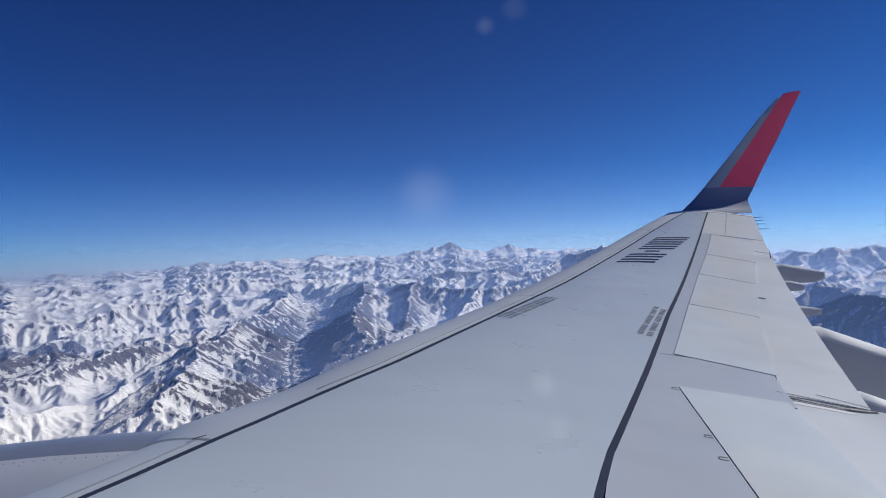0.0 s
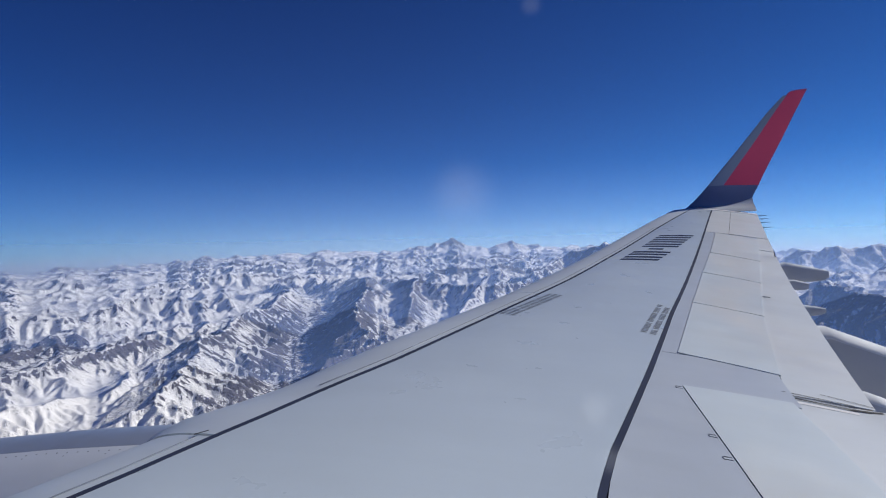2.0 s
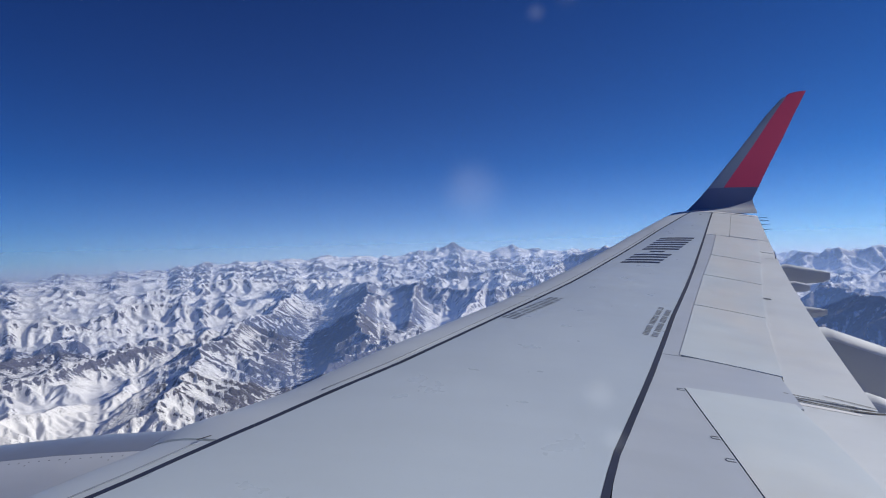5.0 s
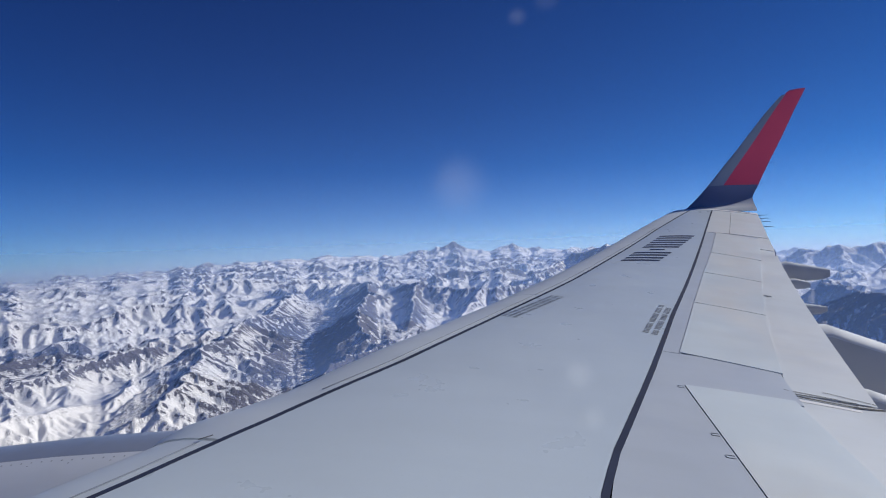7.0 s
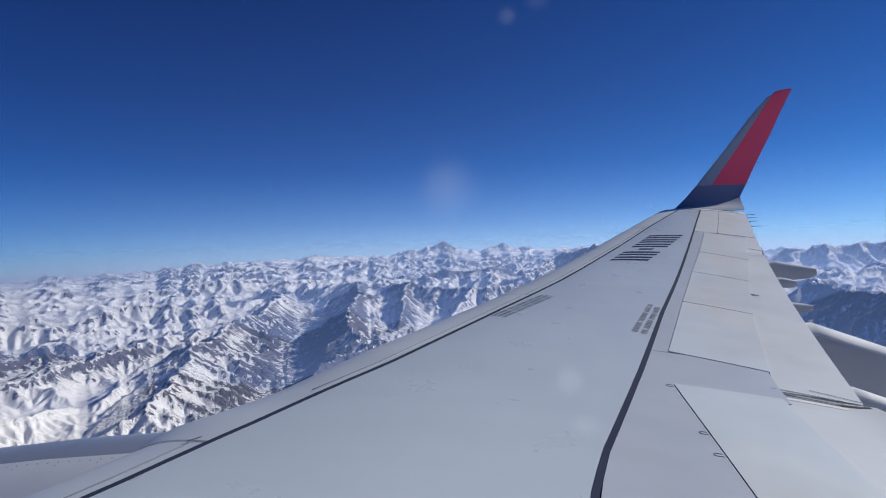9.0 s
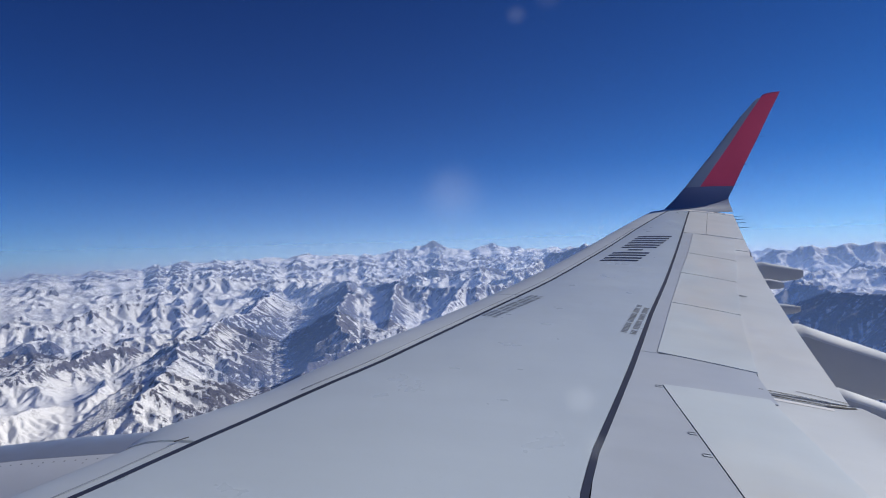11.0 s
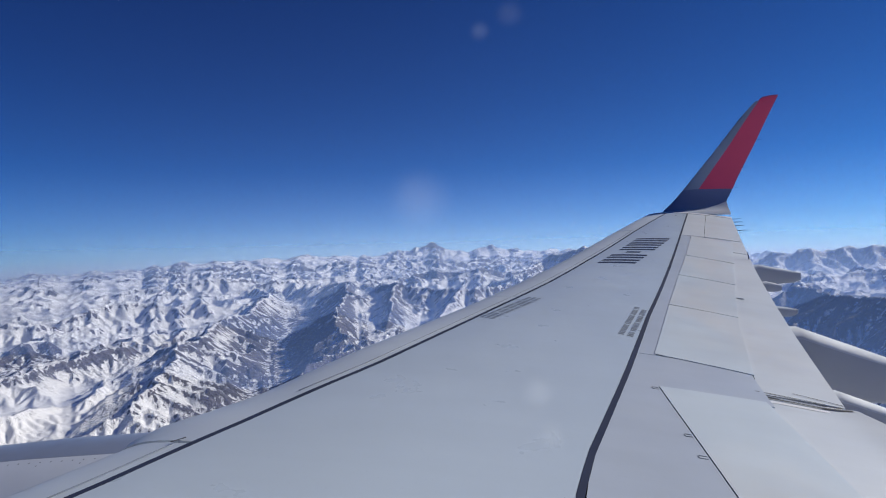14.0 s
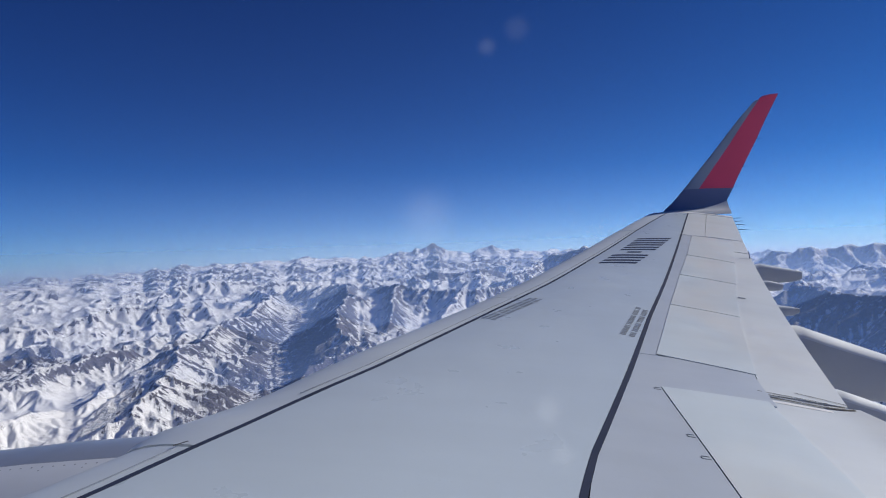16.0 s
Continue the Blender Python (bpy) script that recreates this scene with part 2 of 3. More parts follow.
def raw_land(x, y):
    """The uplifted blocks before the rivers cut them: rolling ranges, far uplands, the placed crests and valleys."""
    r, az = np.hypot(x, y), np.degrees(np.arctan2(x, y))
    wx = x + 14 * perlin(x / 110, y / 110) + 4 * perlin(x / 30 + 5, y / 30)
    wy = y + 14 * perlin(x / 110 + 31, y / 110 + 7) + 4 * perlin(x / 30 + 9, y / 30 + 3)
    lx, ly = 0.57 * wx + 0.82 * wy, -0.82 * wx + 0.57 * wy  # the ranges run aslant
    roll = 0.9 * perlin(lx / 230, ly / 120) + 0.6 * perlin(lx / 90 + 3, ly / 55) + 0.34 * perlin(lx / 34, ly / 26 + 8) + 0.2 * perlin(x / 15, y / 15 + 4)
    far = ((r - 900) / 2300).clip(0, 1) ** 1.1
    side = ((az + 46) / 26).clip(0, 1) * (1 - 0.75 * ((az - 8) / 12).clip(0, 1))
    near = ((r - 280) / 700).clip(0, 1)
    gentle = 1 - 0.45 * ((-26 - az) / 8).clip(0, 1) * near - 0.3 * far
    plateau = 1 - 0.6 * ((-16 - az) / 10).clip(0, 1) * far
    h = (9 + 14 * near + 9 * far) * (roll * 1.25 * plateau + 0.45) * gentle + 2 + 6 * near
    h = h + far * (-14 + 62 * side) + near * plateau * (3.4 * perlin(x / 42, y / 42 + 9) + 2.3 * perlin(x / 20 + 2, y / 20))
    h = h - 50 * ((r - 3300) / 450).clip(0, 1)  # the last ranges sink behind the horizon
    knobs = 9 * perlin(x / 75 + 4, y / 75) + 6 * perlin(x / 36, y / 36 + 3)
    crag = 3.0 * perlin(x / 24 + 11, y / 24) + 1.8 * perlin(x / 11, y / 11 + 6)
    for points, width in CRESTS:
        d, top = away(wx, wy, points) if width < 200 else away(x + 0.6 * (wx - x), y, points)
        tent = top - (top + 6) * (d / width) ** 0.92 + crag * min(1.0, width / 60) + knobs * min(max(width / 100 - 1, 0), 1.5)
        h = np.where(d < 1.3 * width, np.maximum(h, tent) + 0.8 * np.exp(-0.5 * np.abs(h - tent)), h)
    for points, rise in VALLEYS:
        d, floor = away(wx, wy, points)
        h = np.minimum(h, floor + rise * np.maximum(d - 7, 0) + 0.5 * crag)
    return h


AROUND = [(i, j) for i in (-1, 0, 1) for j in (-1, 0, 1) if i or j]


def lowest(h):
    n, m = h.shape
    return np.minimum.reduce([h[1 + i : n - 1 + i, 1 + j : m - 1 + j] for i, j in AROUND])


def drained(h, rounds, whole):
    """Hollows filled until the water finds a way out."""
    w = h.copy()
    if whole:
        w[1:-1, 1:-1] = 500.0
        for _ in range(rounds):
            w[1:-1, 1:-1] = np.maximum(h[1:-1, 1:-1], np.minimum(w[1:-1, 1:-1], lowest(w) + 0.004))
        return w
    for _ in range(rounds):
        w[1:-1, 1:-1] = np.maximum(w[1:-1, 1:-1], lowest(w) + 0.002)
    return w


def carve(h, rr, dth, dln, steps, strength, talus, rise):
    """The blocks rise, rivers cut down by drained area and slope; scree keeps the walls from growing too steep."""
    n, m = h.shape
    flat = np.arange(n * m).reshape(n, m)
    cellarea = np.repeat((rr * rr * dth * dln)[:, None], m, 1).ravel()
    for _ in range(steps):
        h[1:-1, 1:-1] += rise[1:-1, 1:-1]
        best, rec, span = np.zeros((n - 2, m - 2)), flat[1:-1, 1:-1].copy(), np.ones((n - 2, m - 2))
        for i, j in AROUND:
            d = (rr[1:-1] * math.hypot(i * dln, j * dth))[:, None]
            s = (h[1:-1, 1:-1] - h[1 + i : n - 1 + i, 1 + j : m - 1 + j]) / d
            up = s > best
            best = np.where(up, s, best)
            rec = np.where(up, flat[1 + i : n - 1 + i, 1 + j : m - 1 + j], rec)
            span = np.where(up, d, span)
        to, dist = flat.copy(), np.ones((n, m))
        to[1:-1, 1:-1], dist[1:-1, 1:-1] = rec, span
        to, dist = to.ravel(), dist.ravel()
        own = np.arange(n * m)
        child = np.argsort(to, kind="stable")
        child = child[to[child] != child]
        count = np.bincount(to[child], minlength=n * m)
        first = np.cumsum(count) - count
        levels, front = [], own[to == own]
        while len(front):
            c = count[front]
            total = int(c.sum())
            if not total:
                break
            slot = np.repeat(first[front] - (np.cumsum(c) - c), c) + np.arange(total)
            front = child[slot]
            levels.append(front)
        area = cellarea.copy()
        for q in reversed(levels):
            np.add.at(area, to[q], area[q])
        force = strength * np.minimum(area, 60000.0) ** 0.45 / dist
        z = h.ravel().copy()
        for q in levels:
            low = z[to[q]]
            z[q] = np.minimum((z[q] + force[q] * low) / (1 + force[q]), low + talus * dist[q])
        h = z.reshape(n, m)
    return h.reshape(n, m)


def finer(h, n, m):
    """The sheet resampled to n by m."""
    def one(a, k):
        t = np.linspace(0, a.shape[0] - 1, k)
        i = np.minimum(t.astype(int), a.shape[0] - 2)
        f = (t - i)[:, None]
        return a[i] * (1 - f) + a[i + 1] * f
    return one(one(h, n).T, m).T


def blurred(h, k):
    """A box blur of half width k."""
    for turn in (0, 1):
        p = np.pad(h, ((k + 1, k), (0, 0)), mode="edge").cumsum(0)
        h = ((p[2 * k + 1 :] - p[: -2 * k - 1]) / (2 * k + 1)).T
    return h


AZ0, AZ1, R0, R1 = -52.0, 38.0, 140.0, 4050.0


def carved_land():
    """The eroded height on a fan of rings that widen with distance, in three passes from coarse to fine."""
    h = None
    for n, m, steps, pace, rounds in ((310, 225, 40, 1.0, 900), (620, 450, 20, 0.6, 60), (1240, 900, 16, 0.5, 50)):
        az, rr = np.linspace(AZ0, AZ1, m), np.geomspace(R0, R1, n)
        dth, dln = radians(AZ1 - AZ0) / (m - 1), math.log(R1 / R0) / (n - 1)
        A, Rr = np.meshgrid(az, rr)
        X, Y = polar(A, Rr)
        raw = raw_land(X, Y)
        if h is None:
            h = drained(raw, rounds, True)
        else:
            h = finer(h, n, m)
            edge = np.minimum(np.minimum(np.arange(m), np.arange(m)[::-1])[None, :], np.minimum(np.arange(n), np.arange(n)[::-1])[:, None]) / 12.0
            for share, cells in ((0.36, 9), (0.24, 4)):
                size = cells * rr[:, None] * dth
                h = h + share * size * perlin(X / size, Y / size) * edge.clip(0, 1)
            h = drained(h, rounds, False)
        hard = 1 + 0.5 * perlin(X / 60 + 40, Y / 60) + 0.4 * perlin(X / 17, Y / 17 + 20)
        h = carve(h, rr, dth, dln, steps, 0.11 * pace * hard.ravel(), 0.95, pace * 0.030 * (raw + 8).clip(3, 60))
        for k, share in ((n // 40, 0.8), (n // 120, 0.6)):  # the blocks keep their heights
            h = h + share * blurred(raw - h, k)
    # the far valleys wind
    n, m = h.shape
    i, j = np.meshgrid(np.arange(n), np.arange(m), indexing="ij")
    bend = (9 * perlin(j / 46 + 3, i / 22) + 5 * perlin(j / 17, i / 9 + 5)) * ((rr[:, None] - 600) / 600).clip(0, 1)
    t = (j + bend).clip(0, m - 1.001)
    k = t.astype(int)
    f = t - k
    h = h[i, k] * (1 - f) + h[i, k + 1] * f
    return h


def gullies(px, py, dx, dy):
    """Ribs and gullies that run down the slope: waves across the direction (dx, dy), patched from cell to cell. Height and its gradient."""
    ix, iy = np.floor(px).astype(np.int64), np.floor(py).astype(np.int64)
    fx, fy = px - ix, py - iy
    va, gx, gy, wt = 0.0, 0.0, 0.0, 0.0
    for i in (-2, -1, 0, 1):
        for j in (-2, -1, 0, 1):
            q = PERM[(PERM[(ix - i) & 511] + iy - j) & 511]
            ux, uy = fx + i - (q % 23) / 46.0, fy + j - (q % 19) / 38.0
            w = np.exp(-2 * (ux * ux + uy * uy))
            ph = 2 * math.pi * (ux * dx + uy * dy)
            s = -np.sin(ph) * w
            va, gx, gy, wt = va + np.cos(ph) * w, gx + s * dx, gy + s * dy, wt + w
    return va / wt, gx / wt, gy / wt


def detailed(h, X, Y, Rr, dth, dln):
    """Ribs and gullies down the carved slopes, and how much snow lies where."""
    soft = blurred(h, 2)
    gr, ga = np.gradient(soft, axis=0) / (Rr * dln), np.gradient(soft, axis=1) / (Rr * dth)
    steep = np.hypot(gr, ga)
    d, _ = away(X, Y, VALLEYS[2][0])  # a broad smooth snowfield
    field = ((80 - d) / 50.0).clip(0, 1) * ((18 - h) / 10.0).clip(0, 1)
    gain = (steep * 1.9).clip(0.08, 1.0) * (1 - 0.7 * field)
    cell = Rr * dth
    ang, dep = np.arctan2(X, Y), np.log(Rr)
    dx, dy = gr / (steep + 0.08), -ga / (steep + 0.08)
    total, ax, ay = 0.0, 0.0, 0.0
    amp, size = 0.9, 0.012
    for k in range(4):
        mx, my = dx + 0.5 * ay, dy - 0.5 * ax
        n = np.hypot(mx, my) + 1e-6
        lim = np.minimum(n, 1.3) / n
        v, gx, gy = gullies(ang / size + 40 + 7.7 * k, dep / size - 3.1 * k, mx * lim, my * lim)
        v = 1.1 - 2 * np.sqrt(((1 - v) / 2).clip(0, 1) + 0.01)  # sharp ribs, wide gullies
        total = total + amp * v
        ax, ay = ax + gx, ay + gy
        amp *= 0.56
        size *= 0.56
    hollow = (blurred(h, 7) - soft) / (cell * 7)  # above zero in hollows, below on ribs
    reach = ((Rr - 700) / 1300).clip(0, 1)
    snow = 0.645 - (0.42 + 0.35 * reach) * (steep - 0.45 + 0.26 * reach) + (0.7 + 0.5 * reach) * hollow.clip(-0.25, 0.25) - 0.30 * total
    snow = snow + 0.0030 * (h - 20).clip(-15, 40)
    d, floor = away(X, Y, VALLEYS[0][0])  # the deep valley has thawed
    snow = snow - 0.28 * ((16 - (h - floor)) / 14.0).clip(0, 1) * ((75 - d) / 40.0).clip(0, 1)
    d, _ = away(X, Y, ((-47.0, 500, 0), (-43.0, 535, 0), (-40.8, 550, 0)))  # less snow low in the next valley
    snow = snow - 0.30 * ((48 - d) / 20.0).clip(0, 1)
    for line, share in BARE.items():
        d, _ = away(X, Y, CRESTS[line][0])
        snow = snow - share * (1.2 - d / CRESTS[line][1]).clip(0, 1)
    snow = snow.clip(0.34, 0.66) + 0.22 * field
    return 0.75 * h + 0.25 * soft + total * gain * 0.0017 * Rr / (1 + Rr / 900), snow


def build_land():
    h = carved_land()
    n, m = h.shape
    az, rr = np.linspace(AZ0, AZ1, m), np.geomspace(R0, R1, n)
    A, Rr = np.meshgrid(az, rr)
    X, Y = polar(A, Rr)
    Z, snow = detailed(h, X, Y, Rr, radians(AZ1 - AZ0) / (m - 1), math.log(R1 / R0) / (n - 1))
    # the rest of the circle, out of view, and the land right below
    back = np.linspace(AZ1, AZ0 + 360, 80)[1:-1]
    A2, R2 = np.meshgrid(back, rr)
    X2, Y2 = polar(A2, R2)
    X, Y = np.hstack([X, X2]), np.hstack([Y, Y2])
    Z, snow = np.hstack([Z, raw_land(X2, Y2)]), np.hstack([snow, np.full(X2.shape, 0.6)])
    A3, R3 = np.meshgrid(np.concatenate([az, back]), (8.0, 40.0, 90.0))
    X3, Y3 = polar(A3, R3)
    X, Y = np.vstack([X3, X]), np.vstack([Y3, Y])
    Z, snow = np.vstack([raw_land(X3, Y3), Z]), np.vstack([np.full(X3.shape, 0.6), snow])
    m, n = X.shape
    me = bpy.data.meshes.new("ground")
    verts = np.stack([X, Y, Z], -1).reshape(-1, 3)
    i = np.arange(m - 1)[:, None] * n
    j = np.arange(n)[None, :]
    k = (j + 1) % n
    quads = np.stack([i + j, i + n + j, i + n + k, i + k], -1).reshape(-1, 4)
    me.vertices.add(len(verts))
    me.vertices.foreach_set("co", verts.ravel())
    me.loops.add(quads.size)
    me.loops.foreach_set("vertex_index", quads.ravel())
    me.polygons.add(len(quads))
    me.polygons.foreach_set("loop_start", np.arange(0, quads.size, 4))
    me.polygons.foreach_set("loop_total", np.full(len(quads), 4))
    me.polygons.foreach_set("use_smooth", np.ones(len(quads), bool))
    me.update(calc_edges=True)
    me.materials.append(LAND)
    me.attributes.new("snow", "FLOAT", "POINT").data.foreach_set("value", snow.ravel().astype(np.float32))
    return tagged(new("ground", me), "rugged snow-covered mountain range with bare brown rock slopes", "mountains", kind="structure")


build_land()


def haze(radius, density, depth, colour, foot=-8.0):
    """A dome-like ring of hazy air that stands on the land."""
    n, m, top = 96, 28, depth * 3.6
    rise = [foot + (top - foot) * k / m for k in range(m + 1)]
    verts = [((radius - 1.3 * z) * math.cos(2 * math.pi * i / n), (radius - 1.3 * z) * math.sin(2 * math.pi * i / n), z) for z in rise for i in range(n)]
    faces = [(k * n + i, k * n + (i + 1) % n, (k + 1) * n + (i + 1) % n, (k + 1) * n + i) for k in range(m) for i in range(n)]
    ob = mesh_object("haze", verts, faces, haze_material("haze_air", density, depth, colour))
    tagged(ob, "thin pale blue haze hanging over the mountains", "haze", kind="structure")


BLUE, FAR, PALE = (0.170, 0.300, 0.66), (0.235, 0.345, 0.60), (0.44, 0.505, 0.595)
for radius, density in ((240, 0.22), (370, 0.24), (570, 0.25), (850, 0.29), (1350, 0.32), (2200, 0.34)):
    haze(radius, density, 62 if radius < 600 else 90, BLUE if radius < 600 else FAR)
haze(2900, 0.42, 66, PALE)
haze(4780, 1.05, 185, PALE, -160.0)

# ---- the aeroplane: one thing, built round the window at the origin of its plan ----
airplane = new("airplane")
airplane.location = (0, 0, ALT)
tagged(airplane, "airliner wing in grey paint with red and indigo winglet", "airplane")

LE0, SWEEP, KINK_X, KINK_Y = -3.921, math.tan(radians(27.5)), 2.1797, 4.1
JOINT = 13.45  # where the winglet is bolted on


def lead(y):
    return LE0 + SWEEP * y


def trail(y):
    if y < KINK_Y:
        return KINK_X - 0.06 * (KINK_Y - y)
    return 0.0017855 * y * y + 0.239088 * y + 1.16944


def lift_line(y):
    return float(np.polyval((-0.0001239, 0.0039854, -0.0394419, 0.2915313, -1.7527968), y))


def foil(s):
    s = min(max(s, 0.0), 1.0)
    return 0.2969 * math.sqrt(s) - 0.1260 * s - 0.3516 * s**2 + 0.2843 * s**3 - 0.1036 * s**4


def top_z(x, y):
    """The wing's upper skin."""
    c = trail(y) - lead(y)
    s = (x - lead(y)) / c
    return lift_line(y) + c * (0.6 * foil(s) - 0.05 * min(max(s, -0.2), 1.3))


def low_z(x, y):
    c = trail(y) - lead(y)
    s = (x - lead(y)) / c
    return lift_line(y) - c * (0.42 * foil(s) + 0.05 * s)


def table(y, ys, xs):
    return float(np.interp(y, ys, xs))


def slat_edge(y):
    return table(y, (0, 2.42, 2.63, 2.9, 3.2, 3.59, 3.8, 4.34, 5.13, 6.08, 7.34, 8.66, 11.11, 13.25, 13.5), (-3.36, -1.945, -1.822, -1.692, -1.528, -1.34, -1.239, -0.955, -0.6, -0.164, 0.45, 1.05, 2.211, 3.298, 3.43))


def rear_edge(y):
    return table(y, (0, 2.755, 3.17, 3.508, 4.548, 6.133, 7.488, 11.404, 13.372, 13.6), (-0.1, 0.266, 0.372, 0.485, 0.826, 1.329, 1.795, 3.118, 3.782, 3.86))


def spoiler_front(y):
    return table(y, (4.0, 4.993, 6.648, 8.158, 9.431, 10.976, 13.5), (0.81, 1.135, 1.672, 2.183, 2.637, 3.165, 4.05))


def spoiler_rear(y):
    return table(y, (4.0, 4.806, 6.453, 8.003, 9.329, 11.0), (1.54, 1.765, 2.241, 2.761, 3.23, 3.80))


def aileron_front(y):
    return table(y, (10.9, 11.19, 13.5), (3.358, 3.453, 4.21))


def panel(name, y0, y1, xa, xb, material, parent, label="", lift=0.0, thick=0.03, ny=10, nx=6, skew=0.0, drop=None):
    """A skin panel between the lines x = xa(y) and x = xb(y), following the wing, with its own edges. skew: how far its ribs lean."""
    top = []
    for i in range(ny + 1):
        for j in range(nx + 1):
            u = j / nx
            y = y0 + (y1 - y0) * i / ny
            x = xa(y) + (xb(y) - xa(y)) * u
            y2 = y + skew * u
            x += 0.3 * skew * u
            top.append((x, y2, top_z(x, y2) + lift + (drop(x, y2) if drop else 0)))
    n = len(top)
    verts = list(top)
    row = nx + 1
    faces = [(i * row + j, i * row + j + 1, (i + 1) * row + j + 1, (i + 1) * row + j) for i in range(ny) for j in range(nx)]
    loop = [j for j in range(row)] + [i * row + nx for i in range(1, ny + 1)] + [ny * row + j for j in range(nx - 1, -1, -1)] + [i * row for i in range(ny - 1, 0, -1)]
    # a small rounded shoulder, then the edge going down
    for k in loop:
        x, y, z = top[k]
        verts.append((x, y, z - 0.0005))
    for k in loop:
        x, y, z = top[k]
        verts.append((x, y, z - thick))
    m = len(loop)
    faces += [(n + (i + 1) % m, n + i, n + m + i, n + m + (i + 1) % m) for i in range(m)]
    base = len(verts)
    verts += [(x, y, z - thick) for x, y, z in top]
    faces += [tuple(base + k for k in reversed(f)) for f in faces[: ny * nx]]
    return mesh_object(name, verts, faces, material, parent, label)


def nose_dip(y):
    """How far the wing's nose dips over the engine pylon."""
    return table(y, (0.0, 2.5, 3.0, 3.4, 3.6, 3.85, 4.15, 4.5, 5.0), (0.030, 0.040, 0.050, 0.056, 0.062, 0.058, 0.042, 0.020, 0.0))


def core():
    """The closed wing body under the skin panels."""
    ss = [0.0, 0.004, 0.012, 0.03, 0.06, 0.1, 0.16, 0.25, 0.35, 0.5, 0.65, 0.8, 0.92, 1.0]
    verts, faces = [], []
    ys = list(np.linspace(0.3, JOINT, 40))
    for y in ys:
        c = trail(y) - lead(y)
        up = [(lead(y) + 0.02 + s * (c - 0.04), s) for s in ss]
        ring = [(x, y, top_z(x, y) - 0.028 * min(1, s * 25) * min(1, (1.02 - s) * 20) - 1.3 * nose_dip(y) * max(0.0, 1 - s / 0.2)) for x, s in up] + [(x, y, low_z(x, y)) for x, s in reversed(up[1:-1])]
        verts += ring
    m = 2 * len(ss) - 2
    for i in range(len(ys) - 1):
        faces += [(i * m + k, i * m + (k + 1) % m, (i + 1) * m + (k + 1) % m, (i + 1) * m + k) for k in range(m)]
    faces += [tuple(range(m)), tuple((len(ys) - 1) * m + k for k in reversed(range(m)))]
    return mesh_object("wing_body", verts, faces, GAP, airplane, "dark inner structure between the wing panels")


core()


def slat(y0, y1):
    """A leading-edge slat: from under the nose round to its rear edge on top."""
    ny = max(3, int((y1 - y0) * 12))
    verts, faces = [], []
    for i in range(ny + 1):
        yb = y0 + (y1 - y0) * i / ny
        y = yb
        c = trail(y) - lead(y)
        e = (slat_edge(y) - lead(y)) / c
        pts = [(s, low_z) for s in (0.07, 0.04, 0.02, 0.008, 0.002)] + [(s * e, top_z) for s in (0.0, 0.01, 0.03, 0.07, 0.14, 0.25, 0.4, 0.6, 0.8, 1.0)]
        for s, skin in pts:
            y = min(yb + 0.26 * max(0.0, 1 - s / e), JOINT)  # its ends lie square to the leading edge
            x = lead(y) + s * c
            z = skin(x, y)
            fore = 0.085 * min(max((y - 6.5) / 4.5, 0), 1) * max(0.0, 1 - s / e) ** 2  # the slats droop their nose a little further outboard
            if y0 > 2.0:  # the second slat swells a little over the engine's pylon
                fore += table(yb, (2.95, 3.05, 3.25, 3.8), (0.0, 0.06, 0.11, 0.0)) * max(0.0, 1 - s / e) ** 1.5
            sag = nose_dip(y) * max(0.0, 1 - s / e)
            verts.append((x - fore, y, z + 0.25 * fore - sag))
        y = yb
        x = lead(y) + e * c
        verts += [(x, y, top_z(x, y) - 0.0004), (x, y, top_z(x, y) - 0.03)]
    m = 17
    for i in range(ny):
        for k in range(m - 1):
            if k != 14:
                faces.append((i * m + k, (i + 1) * m + k, (i + 1) * m + k + 1, i * m + k + 1))
    for row, turn in ((0, 1), (ny, -1)):  # closed ends with edges of their own
        first = len(verts)
        verts += [verts[row * m + k] for k in range(15)]
        faces.append(tuple(range(first, first + 15))[::turn])
    return mesh_object("slat", verts, faces, SLAT, airplane)


for a, b in ((0.4, 2.965), (2.99, 6.60), (6.614, 11.20), (11.216, JOINT)):
    slat(a, b)

# sealed joints and the big skins
def seal_width(y):
    return table(y, (0, 5, 11), (0.052, 0.048, 0.034))


panel("front_seal", 0.4, JOINT, slat_edge, lambda y: slat_edge(y) + seal_width(y) - 0.005, SEAL, airplane, "black sealant line behind the slats", 0.001, 0.03, 60, 2)
panel("main_skin", 0.4, JOINT, lambda y: slat_edge(y) + seal_width(y) - 0.003, lambda y: rear_edge(y) - 0.002, WING, airplane, "broad grey upper wing skin", 0.0, 0.03, 60, 24)
panel("rear_seal", 0.4, JOINT, rear_edge, lambda y: rear_edge(y) + 0.76 * seal_width(y), SEAL, airplane, "black sealant line along the rear spar", 0.001, 0.03, 60, 2)
past = lambda y: rear_edge(y) + 0.76 * seal_width(y) + 0.002
panel("fixed_panel", 4.9585, 10.975, past, lambda y: spoiler_front(y) + 0.012, FIXED, airplane, "blue-grey fixed panel", -0.003, 0.03, 24, 3)
panel("fixed_panel", 10.982, JOINT, past, lambda y: aileron_front(y) - 0.006, FLAP, airplane, "pale fixed panel before the aileron", 0.0, 0.03, 14, 4)
panel("fixed_panel", 4.298, 4.957, past, lambda y: table(y, (4.3, 4.78, 4.96), (1.74, 1.80, 1.84)), FIXED, airplane, "blue-grey fixed panel", -0.004, 0.03, 8, 8, -0.06)
panel("fixed_panel", 0.4, 4.30, past, lambda y: 0.993 + 0.03 * (4.3 - y), FIXED, airplane, "grey fixed panel", 0.0, 0.03, 14, 5)

